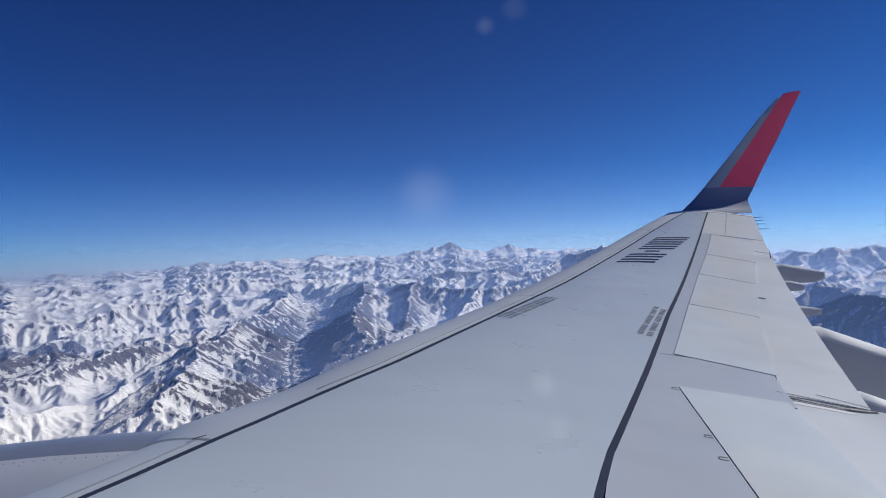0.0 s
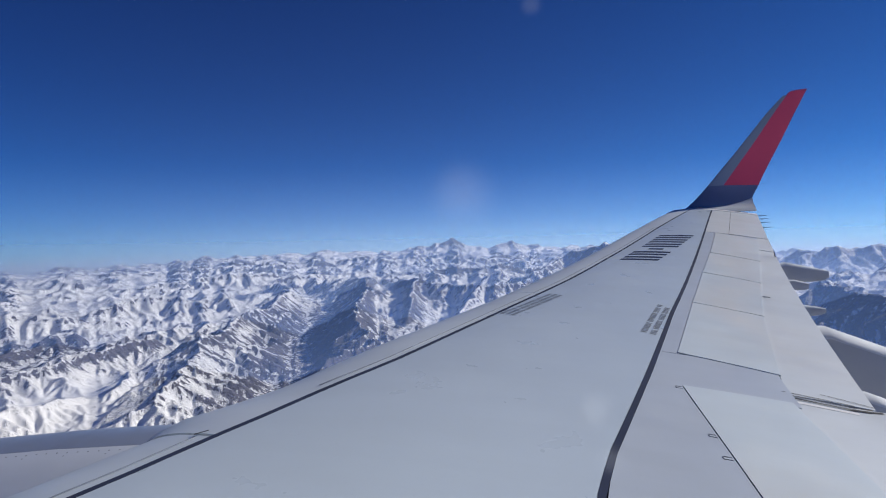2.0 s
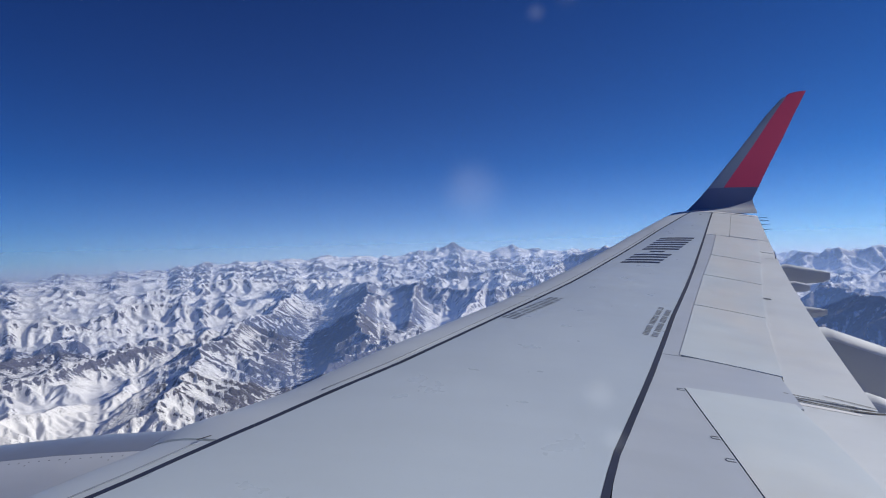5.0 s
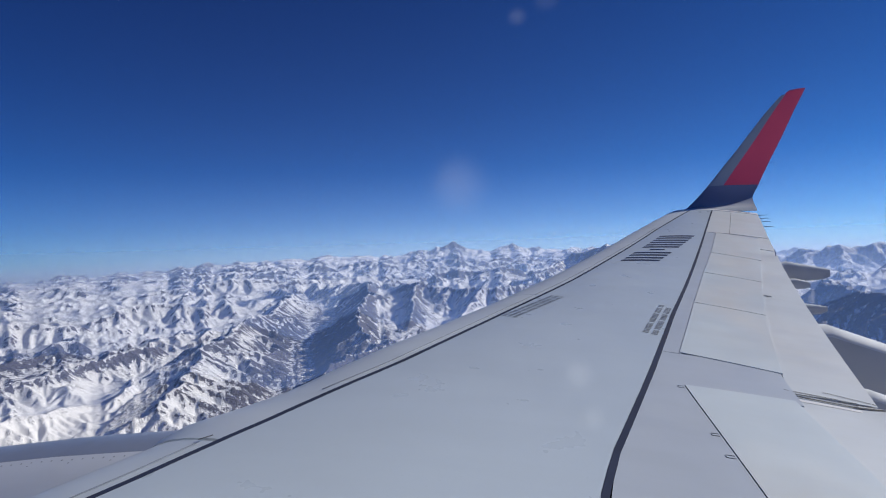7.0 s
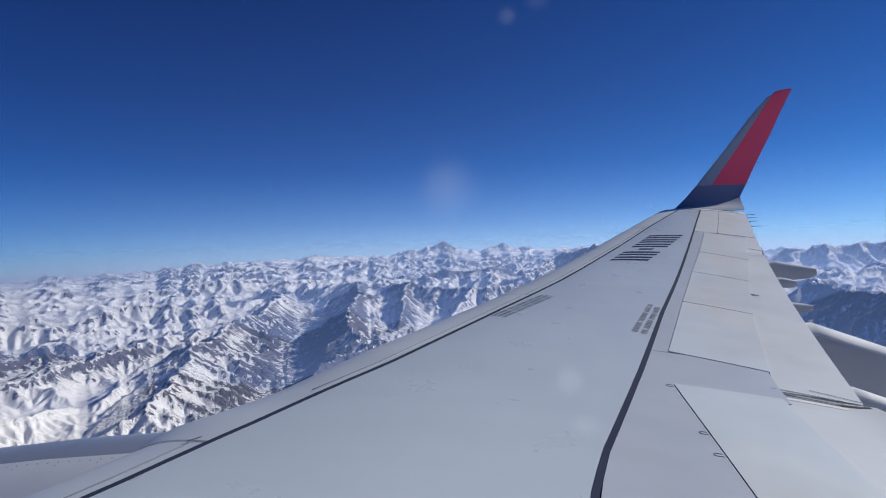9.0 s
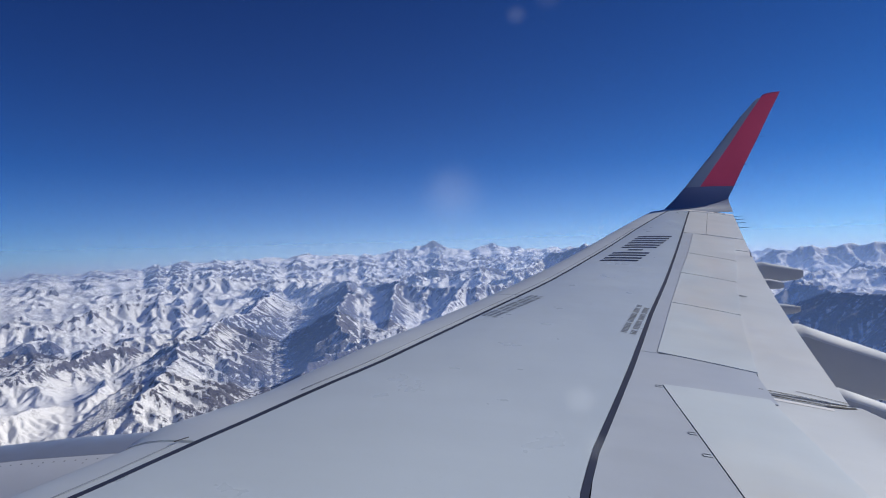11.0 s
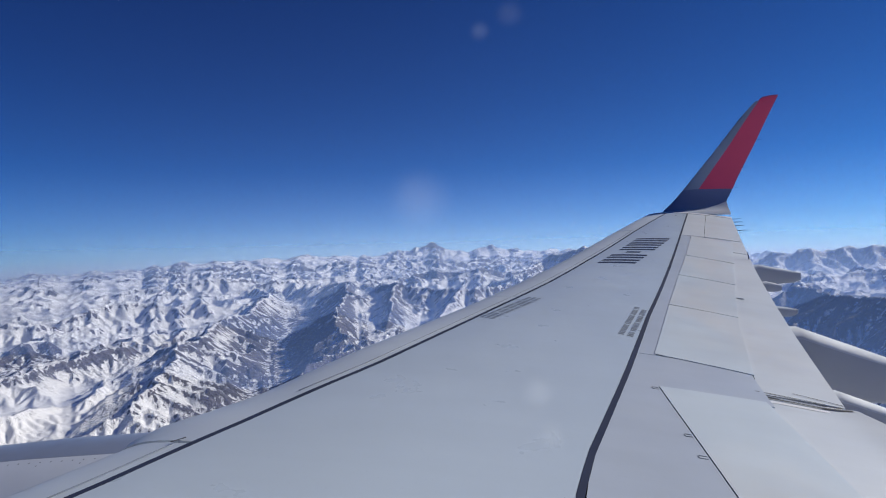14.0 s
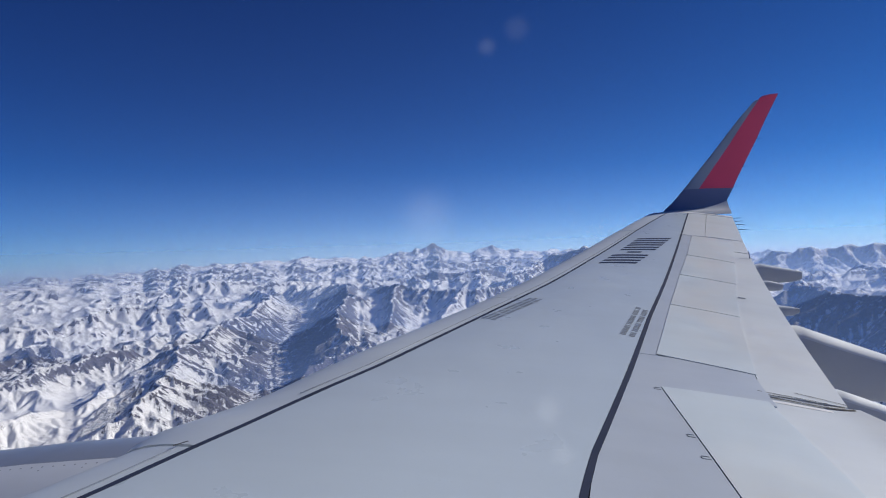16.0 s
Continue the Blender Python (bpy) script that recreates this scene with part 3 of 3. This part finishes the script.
# spoilers: four outboard of the kink, one inboard
for a, b in ((4.975, 6.638), (6.656, 8.146), (8.166, 9.418), (9.441, 10.97)):
    panel("spoiler", a, b, spoiler_front, lambda y: spoiler_rear(y) + 0.05, LIGHT, airplane, "pale grey spoiler panel", 0.002, 0.035, 8, 6, -0.17)
panel("spoiler", 1.2, 4.285, lambda y: 0.998 + 0.03 * (4.3 - y), lambda y: 1.69, LIGHT, airplane, "pale grey inboard spoiler panel", 0.004, 0.035, 10, 6)

panel("fixed_panel", 10.72, 10.984, lambda y: spoiler_front(y) - 0.02, lambda y: trail(y) - 0.01, FIXED, airplane, "dull blue-grey panel at the end of the spoilers", -0.007, 0.03, 5, 6)

# flaps and aileron
panel("flap", 4.452, 10.065, lambda y: spoiler_rear(y) + 0.045, trail, FLAP, airplane, "pale grey outboard flap", -0.008, 0.03, 20, 5)
panel("flap", 1.2, 4.425, lambda y: 1.696, lambda y: trail(y) + min(0.35, 0.07 + 0.6 * (4.425 - y)), FLAP, airplane, "pale grey inboard flap", -0.012, 0.04, 12, 5)
panel("fixed_panel", 10.08, 10.97, lambda y: spoiler_rear(y) + 0.03, trail, FLAP, airplane, "pale trailing-edge panel", -0.004, 0.03, 5, 4)
panel("aileron", 10.984, JOINT - 0.01, aileron_front, trail, FLAP, airplane, "pale grey aileron", 0.0, 0.03, 12, 4)

# small hook-shaped latches ahead of the inboard spoiler
def latch(x, y, length):
    """A slot milled round a flush latch: two thin sides and a rounded nose."""
    for side in (-0.014, 0.014):
        panel("latch", y + side - 0.002, y + side + 0.002, lambda yy: x - length, lambda yy: x, STENCIL, airplane, "", 0.003, 0.005, 1, 3)
    panel("latch", y - 0.012, y + 0.012, lambda yy: x - length - 0.004 + 18.0 * (yy - y) ** 2, lambda yy: x - length + 18.0 * (yy - y) ** 2, STENCIL, airplane, "", 0.003, 0.005, 6, 1)


for x, y, length in ((0.985, 4.245, 0.04), (1.005, 3.57, 0.04), (1.012, 3.327, 0.045)):
    latch(x, y, length)
panel("latch", 7.33, 7.35, lambda y: 2.60, lambda y: 2.68, STENCIL, airplane, "", 0.002, 0.004, 1, 3)


def loft(name, rings, material, parent, label=""):
    """A closed skin through rings of equal length."""
    m = len(rings[0])
    verts = [p for r in rings for p in r]
    faces = [(i * m + k, i * m + (k + 1) % m, (i + 1) * m + (k + 1) % m, (i + 1) * m + k) for i in range(len(rings) - 1) for k in range(m)]
    faces += [tuple(reversed(range(m))), tuple((len(rings) - 1) * m + k for k in range(m))]
    ob = mesh_object(name, verts, faces, material, parent, label)
    bm = bmesh.new()
    bm.from_mesh(ob.data)
    bmesh.ops.recalc_face_normals(bm, faces=bm.faces)
    for e in bm.edges:
        if len(e.link_faces) == 2 and e.calc_face_angle() > 0.7:
            e.smooth = False
    bm.to_mesh(ob.data)
    bm.free()
    return ob


# ---- winglet ----
def blade_y(z):
    d = max(z - 0.70, 0)
    return JOINT + 0.50 * (1 - math.exp(-d / 0.25)) + 0.12 * d


def blade_lead(z):
    return table(z, (0.70, 0.743, 0.993, 1.267, 2.034, 2.822, 3.159, 3.25, 3.30, 3.325), (3.12, 3.30, 3.623, 3.89, 4.554, 5.203, 5.523, 5.635, 5.74, 5.88))


def blade_trail(z):
    return table(z, (0.663, 0.977, 1.215, 1.683, 2.294, 2.821, 3.337), (4.70, 4.745, 4.908, 5.167, 5.511, 5.787, 6.075))


def blade_ring(zl, zt, c0, c1, thin=0.09, sag=0.0):
    """One section, from chord share c0 to c1; zl and zt: heights of its front and rear ends."""
    p, q = Vector((blade_lead(zl), blade_y(zl), zl)), Vector((blade_trail(zt), blade_y(zt), zt))
    chord = (q - p).length
    zm = 0.5 * (zl + zt)
    tangent = Vector((0, blade_y(zm + 0.02) - blade_y(zm - 0.02), 0.04)).normalized()
    side = tangent.cross((q - p).normalized()).normalized()
    ts = [c0 + (c1 - c0) * (1 - math.cos(math.pi * k / 12)) / 2 for k in range(13)]
    up = [p + (q - p) * t + side * (chord * thin * 0.9 * foil(t) + 0.002) for t in ts]
    down = [p + (q - p) * t - side * (chord * thin * 0.7 * foil(t) + 0.002) for t in reversed(ts)]
    for k, t in enumerate(ts):
        for v in (up[k], down[12 - k]):
            v.z -= sag * (t - t**3)
    return [tuple(v) for v in up + down]


winglet = loft("winglet", [blade_ring(a, b, 0, 1, 0.55, s) for a, b, s in ((0.745, 0.975, 0.24), (0.80, 1.0, 0.20), (0.87, 1.03, 0.15), (0.95, 1.08, 0.10), (1.05, 1.13, 0.06), (1.15, 1.18, 0.02), (1.252, 1.252, 0))], INDIGO, airplane, "dark indigo curved base of the winglet")
c_red = lambda z: table(z, (1.2, 1.248, 1.712, 2.259, 2.806, 3.18, 3.32), (0.31, 0.31, 0.30, 0.29, 0.26, 0.18, 0.0))
levels = (1.25, 1.45, 1.712, 2.0, 2.259, 2.55, 2.806, 3.0, 3.10, 3.16)
loft("leading_edge", [blade_ring(z, z, 0, c_red(z), 0.55) for z in levels + (3.21,)], TIPGREY, winglet, "grey metal leading edge of the winglet")
loft("red_panel", [blade_ring(z, z, c_red(z) + 0.002, 1, 0.55) for z in levels] + [blade_ring(z, z + d, c, 1, 0.55) for z, d, c in ((3.21, 0.003, 0.16), (3.26, 0.006, 0.05), (3.30, 0.012, 0.0), (3.325, 0.012, 0.0))], RED, winglet, "red painted winglet blade")


def root_ring(k):
    """The grey fillet between the wing and the winglet."""
    zl, zt = 0.70 + 0.043 * k, 0.663 + 0.308 * k
    return blade_ring(zl, zt, 0, 1, 0.55, 0.24 * k)


loft("winglet_root", [root_ring(k / 5) for k in range(6)], FLAP, airplane, "grey fillet under the winglet")
# joint strip; its white paints in the highlight of the grazing sun
panel("tip_joint_glint", JOINT - 0.14, JOINT + 0.03, lambda y: lead(y) - 0.05, trail, FILLET, airplane, "joint strip at the wing tip, whitened for its sunlit highlight", 0.008, 0.02, 2, 20)


# ---- static dischargers ----
def rod(name, a, b, r0, r1, material, parent, label=""):
    a, b = Vector(a), Vector(b)
    w = (b - a).normalized()
    u = w.orthogonal().normalized()
    v = w.cross(u)
    rings = [[tuple(a + (b - a) * t + (u * math.cos(q) + v * math.sin(q)) * (r0 + (r1 - r0) * t)) for q in [2 * math.pi * k / 8 for k in range(8)]] for t in (0, 0.3, 0.7, 1)]
    return loft(name, rings, material, parent, label)


for y in (12.1, 12.6, 13.0, 13.38):
    x, z = trail(y), top_z(trail(y), y) - 0.02
    rod("static_discharger", (x - 0.04, y, z), (x + 0.19, y + 0.02, z + 0.005), 0.008, 0.004, SEAL, airplane, "thin black static discharger rod")
rod("static_discharger", (trail(9.75) - 0.02, 9.75, top_z(trail(9.75), 9.75)), (trail(9.75) - 0.05, 9.72, top_z(trail(9.75), 9.75) + 0.11), 0.008, 0.005, SEAL, airplane, "thin black static discharger rod")
for zz in (1.27, 1.72, 2.33):
    rod("static_discharger", (blade_trail(zz) - 0.02, blade_y(zz), zz), (blade_trail(zz) + 0.16, blade_y(zz), zz + 0.01), 0.004, 0.002, SEAL, airplane, "thin black static discharger rod")


# ---- flap track fairings ----
def fairing(y, x0, x1, xa, za, fall, half, deep, tail):
    """A canoe under the flap from x0 to x1 along the flow; its top line leaves the trailing edge at (xa, za) and falls aft. tail: how blunt it ends."""
    rings = []
    for k in range(19):
        t = k / 18
        x = x0 + (x1 - x0) * t
        zt = za - fall * (x - xa)
        if x < xa:
            zt = min(zt, top_z(x, y) - 0.05)
        swell = min(1.0, 0.25 + (t / 0.3) ** 0.7 * 0.75) * (1 - (1 - tail) * max(0.0, (t - 0.45) / 0.55) ** 1.8)
        if t > 0.97:
            swell *= 0.8
        ring = []
        for q in range(20):
            a = 2 * math.pi * (q + 0.5) / 20
            sy, sz = math.cos(a), math.sin(a)
            roof = 0.8 * half * swell  # a pitched top over upright sides and a square keel
            z = zt - roof + roof * sz**1.3 if sz > 0 else zt - roof - (deep * swell - roof) * abs(sz) ** 0.2
            ring.append((x, y + half * swell * math.copysign(abs(sy) ** (1.3 if sz > 0 else 0.2), sy), z))
        rings.append(ring)
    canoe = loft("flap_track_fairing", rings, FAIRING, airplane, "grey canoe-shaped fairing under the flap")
    # a paler strip along the ridge paints in the sun on the top
    lit_strip = [[(px, py, pz + 0.004) for px, py, pz in r[0:10]] + [(px, py, pz - 0.004) for px, py, pz in reversed(r[0:10])] for r in rings[2:-1]]
    loft("lit_strip", lit_strip, LIT_TOP, canoe, "pale strip painting sunlight on the fairing's top")


fairing(9.50, 2.5, 4.27, 3.61, -0.275, 0.22, 0.07, 0.32, 0.42)
fairing(8.60, 2.5, 3.62, 3.38, -0.48, 0.25, 0.05, 0.18, 0.5)
fairing(7.70, 2.3, 3.42, 3.15, -0.735, 0.16, 0.05, 0.18, 0.4)
fairing(6.58, 1.7, 4.40, 2.84, -0.82, 0.38, 0.15, 0.60, 0.30)
fairing(4.84, 1.4, 3.20, 2.37, -1.09, 0.38, 0.09, 0.34, 0.35)


# ---- engine ----
def cowl_ring(x, r, a0, a1, n, skin=0.05):
    """Part of a ring of the cowling about its tilted axis; angles from the top, towards the cabin positive."""
    cz, cy = -2.31 + 0.125 * (x + 3.0), 3.95
    outer = [(x, cy - r * math.sin(radians(a)), cz + r * math.cos(radians(a))) for a in [a0 + (a1 - a0) * k / n for k in range(n + 1)]]
    inner = [(x, cy - (r - skin) * math.sin(radians(a)), cz + (r - skin) * math.cos(radians(a))) for a in [a1 + (a0 - a1) * k / n for k in range(n + 1)]]
    return outer + inner


shape = ((-6.2, 0.93), (-6.1, 1.02), (-5.9, 1.07), (-5.4, 1.10), (-4.6, 1.105), (-3.9, 1.10), (-3.2, 1.085), (-2.6, 1.05), (-2.1, 1.0), (-1.7, 0.95))
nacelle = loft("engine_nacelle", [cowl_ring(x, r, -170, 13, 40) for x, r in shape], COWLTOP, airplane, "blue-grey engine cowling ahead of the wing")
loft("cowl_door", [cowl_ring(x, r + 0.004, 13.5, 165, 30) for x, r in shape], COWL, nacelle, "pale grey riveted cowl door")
loft("cowl_shelf", [cowl_ring(x, r - 0.002, 12.2, 14.0, 3, 0.02) for x, r in shape], SEAL, nacelle, "dark seam along the cowl door")
for k in range(30):
    x = -3.95 + 0.075 * k
    r = float(np.interp(x, [s[0] for s in shape], [s[1] for s in shape])) + 0.004
    for a in (16.0, 18.0) if k % 4 == 0 else (16.0,):
        cz = -2.31 + 0.125 * (x + 3.0)
        c = Vector((x, 3.95 - r * math.sin(radians(a)), cz + r * math.cos(radians(a))))
        out = Vector((0, -math.sin(radians(a)), math.cos(radians(a))))
        rod("rivet", c - out * 0.004, c + out * 0.0006, 0.006, 0.0055, STENCIL, nacelle)
for a, b in ((0.5, 2.96), (3.75, 6.59), (6.63, 11.19)):
    panel("slat_lip", a, b, lambda y: slat_edge(y) - table(y, (3, 12), (0.085, 0.06)), lambda y: slat_edge(y) - table(y, (3, 12), (0.075, 0.045)), STENCIL, airplane, "", 0.002, 0.004, 24, 1)


# ---- painted markings, as thin raised films ----
def film(name, corners, material, label="", lift=0.003):
    """A thin film of paint on the upper skin over a four-cornered plan."""
    (xa, ya), (xb, yb), (xc, yc), (xd, yd) = corners
    verts, faces, n = [], [], 4
    for i in range(n + 1):
        for j in range(n + 1):
            u, v = i / n, j / n
            x = (xa * (1 - u) + xb * u) * (1 - v) + (xd * (1 - u) + xc * u) * v
            y = (ya * (1 - u) + yb * u) * (1 - v) + (yd * (1 - u) + yc * u) * v
            verts.append((x, y, top_z(x, y) + lift))
    faces = [(i * 5 + j, i * 5 + j + 1, i * 5 + j + 6, i * 5 + j + 5) for i in range(n) for j in range(n)]
    ob = mesh_object(name, verts, faces, material, airplane, label)
    bm = bmesh.new()
    bm.from_mesh(ob.data)
    bmesh.ops.recalc_face_normals(bm, faces=bm.faces)
    if sum(f.normal.z for f in bm.faces) < 0:
        bmesh.ops.reverse_faces(bm, faces=bm.faces)
    bm.to_mesh(ob.data)
    bm.free()
    return ob


def marking(u0, u1, v0, v1):
    """A dark bar of the large marking; u along the span, v along the chord, 0 to 1."""
    def at(u, v):
        y = 8.53 + 1.97 * u + (0.05 + 0.08 * u) * v
        return (1.21 + 0.955 * u + (0.515 + 0.06 * u) * v, y)
    film("marking_bar", (at(u0, v0), at(u1, v0), at(u1, v1), at(u0, v1)), INK, "dark blue marking bar")


for u in (0.0, 0.18, 0.48, 0.66, 0.84):
    marking(u, u + 0.045, 0.0, 1.0)
    marking(u + 0.085, u + 0.13, 0.0, 1.0)
marking(0.38, 0.42, 0.30, 0.70)


def strip(name, a, b, width, material, lift=-0.006):
    """A thin straight strip on the upper skin from a to b in plan."""
    d = Vector((b[0] - a[0], b[1] - a[1])).normalized() * width / 2
    film(name, ((a[0] + d.y, a[1] - d.x), (b[0] + d.y, b[1] - d.x), (b[0] - d.y, b[1] + d.x), (a[0] - d.y, a[1] + d.x)), material, "", lift)


# the slotted inboard end of the outboard flap, and the joint of the first two slats
strip("flap_rail", (1.70, 4.345), (2.11, 4.325), 0.034, FILLET, -0.010)
strip("flap_slot", (1.695, 4.398), (2.10, 4.370), 0.014, GAP)
strip("flap_slot", (2.09, 4.372), (2.29, 4.402), 0.024, GAP)
strip("flap_rail", (1.704, 4.430), (2.122, 4.389), 0.016, STENCIL)
strip("flap_seam", (1.695, 4.452), (2.122, 4.404), 0.008, GAP)
strip("flap_seam", (1.695, 4.487), (2.136, 4.443), 0.009, GAP, -0.004)
strip("flap_seam", (1.972, 4.553), (2.276, 4.478), 0.008, GAP, -0.004)
strip("slat_joint", (-1.758, 2.985), (-1.704, 3.037), 0.016, GAP, 0.004)

rnd = random.Random(3)


def stencil(x0, y0, x1, y1, rows, gap, size):
    """Rows of small unreadable stencil words, as bars."""
    d = Vector((x1 - x0, y1 - y0))
    length = d.length
    d.normalize()
    nrm = Vector((d.y, -d.x))
    for r in range(rows):
        s, left = rnd.uniform(0, 0.04), rnd.randint(3, 7)
        while s < length - 0.05:
            w = size * rnd.uniform(0.42, 0.62)
            p = Vector((x0, y0)) + d * s + nrm * gap * r
            q = p + d * w
            film("stencil_bar", (tuple(p), tuple(q), tuple(q + nrm * size), tuple(p + nrm * size)), STENCIL, "grey stencil bar")
            left -= 1
            s += w + size * (0.42 if left else 1.1)
            left = left or rnd.randint(3, 7)


stencil(0.925, 5.40, 1.280, 6.42, 2, 0.076, 0.050)
stencil(-0.30, 5.66, 0.225, 6.59, 3, 0.058, 0.036)


# ---- the fuselage round the window, which closes the place behind the camera ----
TUBE = 1.98


def fuselage_side():
    """The curved side wall with the window's flared opening through it."""
    def ring(w, h, spread, inset):
        pts = []
        for k in range(48):
            a = 2 * math.pi * (k + 0.5) / 48
            c, q = math.cos(a), math.sin(a)
            hx, hz = w * math.copysign(abs(c) ** 0.5, c), h * math.copysign(abs(q) ** 0.5, q)
            far = min(4.0 / abs(c), 1.1 / abs(q))
            x, z = hx + (far * c - hx) * spread, hz + (far * q - hz) * spread
            pts.append((x, 0.21 - inset - (TUBE - math.sqrt(TUBE * TUBE - z * z)), z))
        return pts
    outside = [ring(0.26, 0.205, t, 0.0) for t in (0.0, 0.1, 0.3, 0.6, 1.0)]
    inside = [ring(0.205, 0.17, t, 0.06) for t in (1.0, 0.6, 0.3, 0.1, 0.0)]
    rings = outside + inside
    n = len(rings)
    verts = [p for r in rings for p in r]
    faces = [(i * 48 + k, i * 48 + (k + 1) % 48, ((i + 1) % n) * 48 + (k + 1) % 48, ((i + 1) % n) * 48 + k) for i in range(n) for k in range(48)]
    return mesh_object("fuselage_side", verts, faces, FILLET, airplane, "white fuselage side wall round the window", False)


def tube_ring(x):
    """The rest of the fuselage's round section."""
    edge = math.asin(1.1 / TUBE)
    turn = [edge + (2 * math.pi - 2 * edge) * k / 40 for k in range(41)]
    cy = 0.21 - TUBE
    return [(x, cy + TUBE * math.cos(a), TUBE * math.sin(a)) for a in turn] + [(x, cy + (TUBE - 0.06) * math.cos(a), (TUBE - 0.06) * math.sin(a)) for a in reversed(turn)]


fuselage_side()
loft("fuselage", [tube_ring(x) for x in (-4.0, 0.0, 4.0)], FILLET, airplane, "white round fuselage")


# ---- the cabin window's outer pane: clear, with a few faint smudges ----
def window_pane():
    q = Mat("smudged_acrylic")
    nt = q.nt
    total = None
    for x, z, size, much in ((-0.0205, 0.0150, 0.0115, 0.060), (-0.0030, 0.0597, 0.0036, 0.04), (0.0097, -0.0365, 0.0058, 0.070), (0.0129, -0.0482, 0.0050, 0.05), (0.005, 0.0639, 0.005, 0.025)):
        d = q.nt.nodes.new("ShaderNodeVectorMath")
        d.operation = "DISTANCE"
        q.link(q.co, d.inputs[0])
        d.inputs[1].default_value = (x, 0, z)
        ring = nt.nodes.new("ShaderNodeMapRange")
        ring.interpolation_type = "SMOOTHERSTEP"
        for k, v in (("From Min", 0.0), ("From Max", size), ("To Min", much), ("To Max", 0.0)):
            ring.inputs[k].default_value = v
        q.link(d.outputs["Value"], ring.inputs["Value"])
        total = ring.outputs[0] if total is None else q.math("ADD", total, ring.outputs[0])
    clear, veil, both = nt.nodes.new("ShaderNodeBsdfTransparent"), nt.nodes.new("ShaderNodeBsdfTranslucent"), nt.nodes.new("ShaderNodeMixShader")
    veil.inputs["Color"].default_value = (0.8, 0.85, 0.9, 1)
    toward = nt.nodes.new("ShaderNodeCombineXYZ")
    for s, v in zip(toward.inputs, -sun_way):
        s.default_value = v
    q.link(toward.outputs[0], veil.inputs["Normal"])
    q.link(q.math("MULTIPLY", total, q.math("ADD", 0.6, q.math("MULTIPLY", q.noise(160.0, 3), 0.8))), both.inputs[0])
    q.link(clear.outputs[0], both.inputs[1])
    q.link(veil.outputs[0], both.inputs[2])
    q.link(both.outputs[0], nt.nodes["Material Output"].inputs[0])
    w, h, n = 0.19, 0.16, 24
    verts = []
    for k in range(n):
        a = 2 * math.pi * k / n
        c, s = math.cos(a), math.sin(a)
        verts.append((w * math.copysign(abs(c) ** 0.5, c), 0.0, h * math.copysign(abs(s) ** 0.5, s)))
    ob = mesh_object("window_1", verts, [tuple(range(n))], q.m, None, "", False)
    ob.location = (0.0, 0.16, ALT)
    ob.visible_shadow = False
    tagged(ob, "clear cabin window pane with faint smudges", "window", kind="structure")


window_pane()
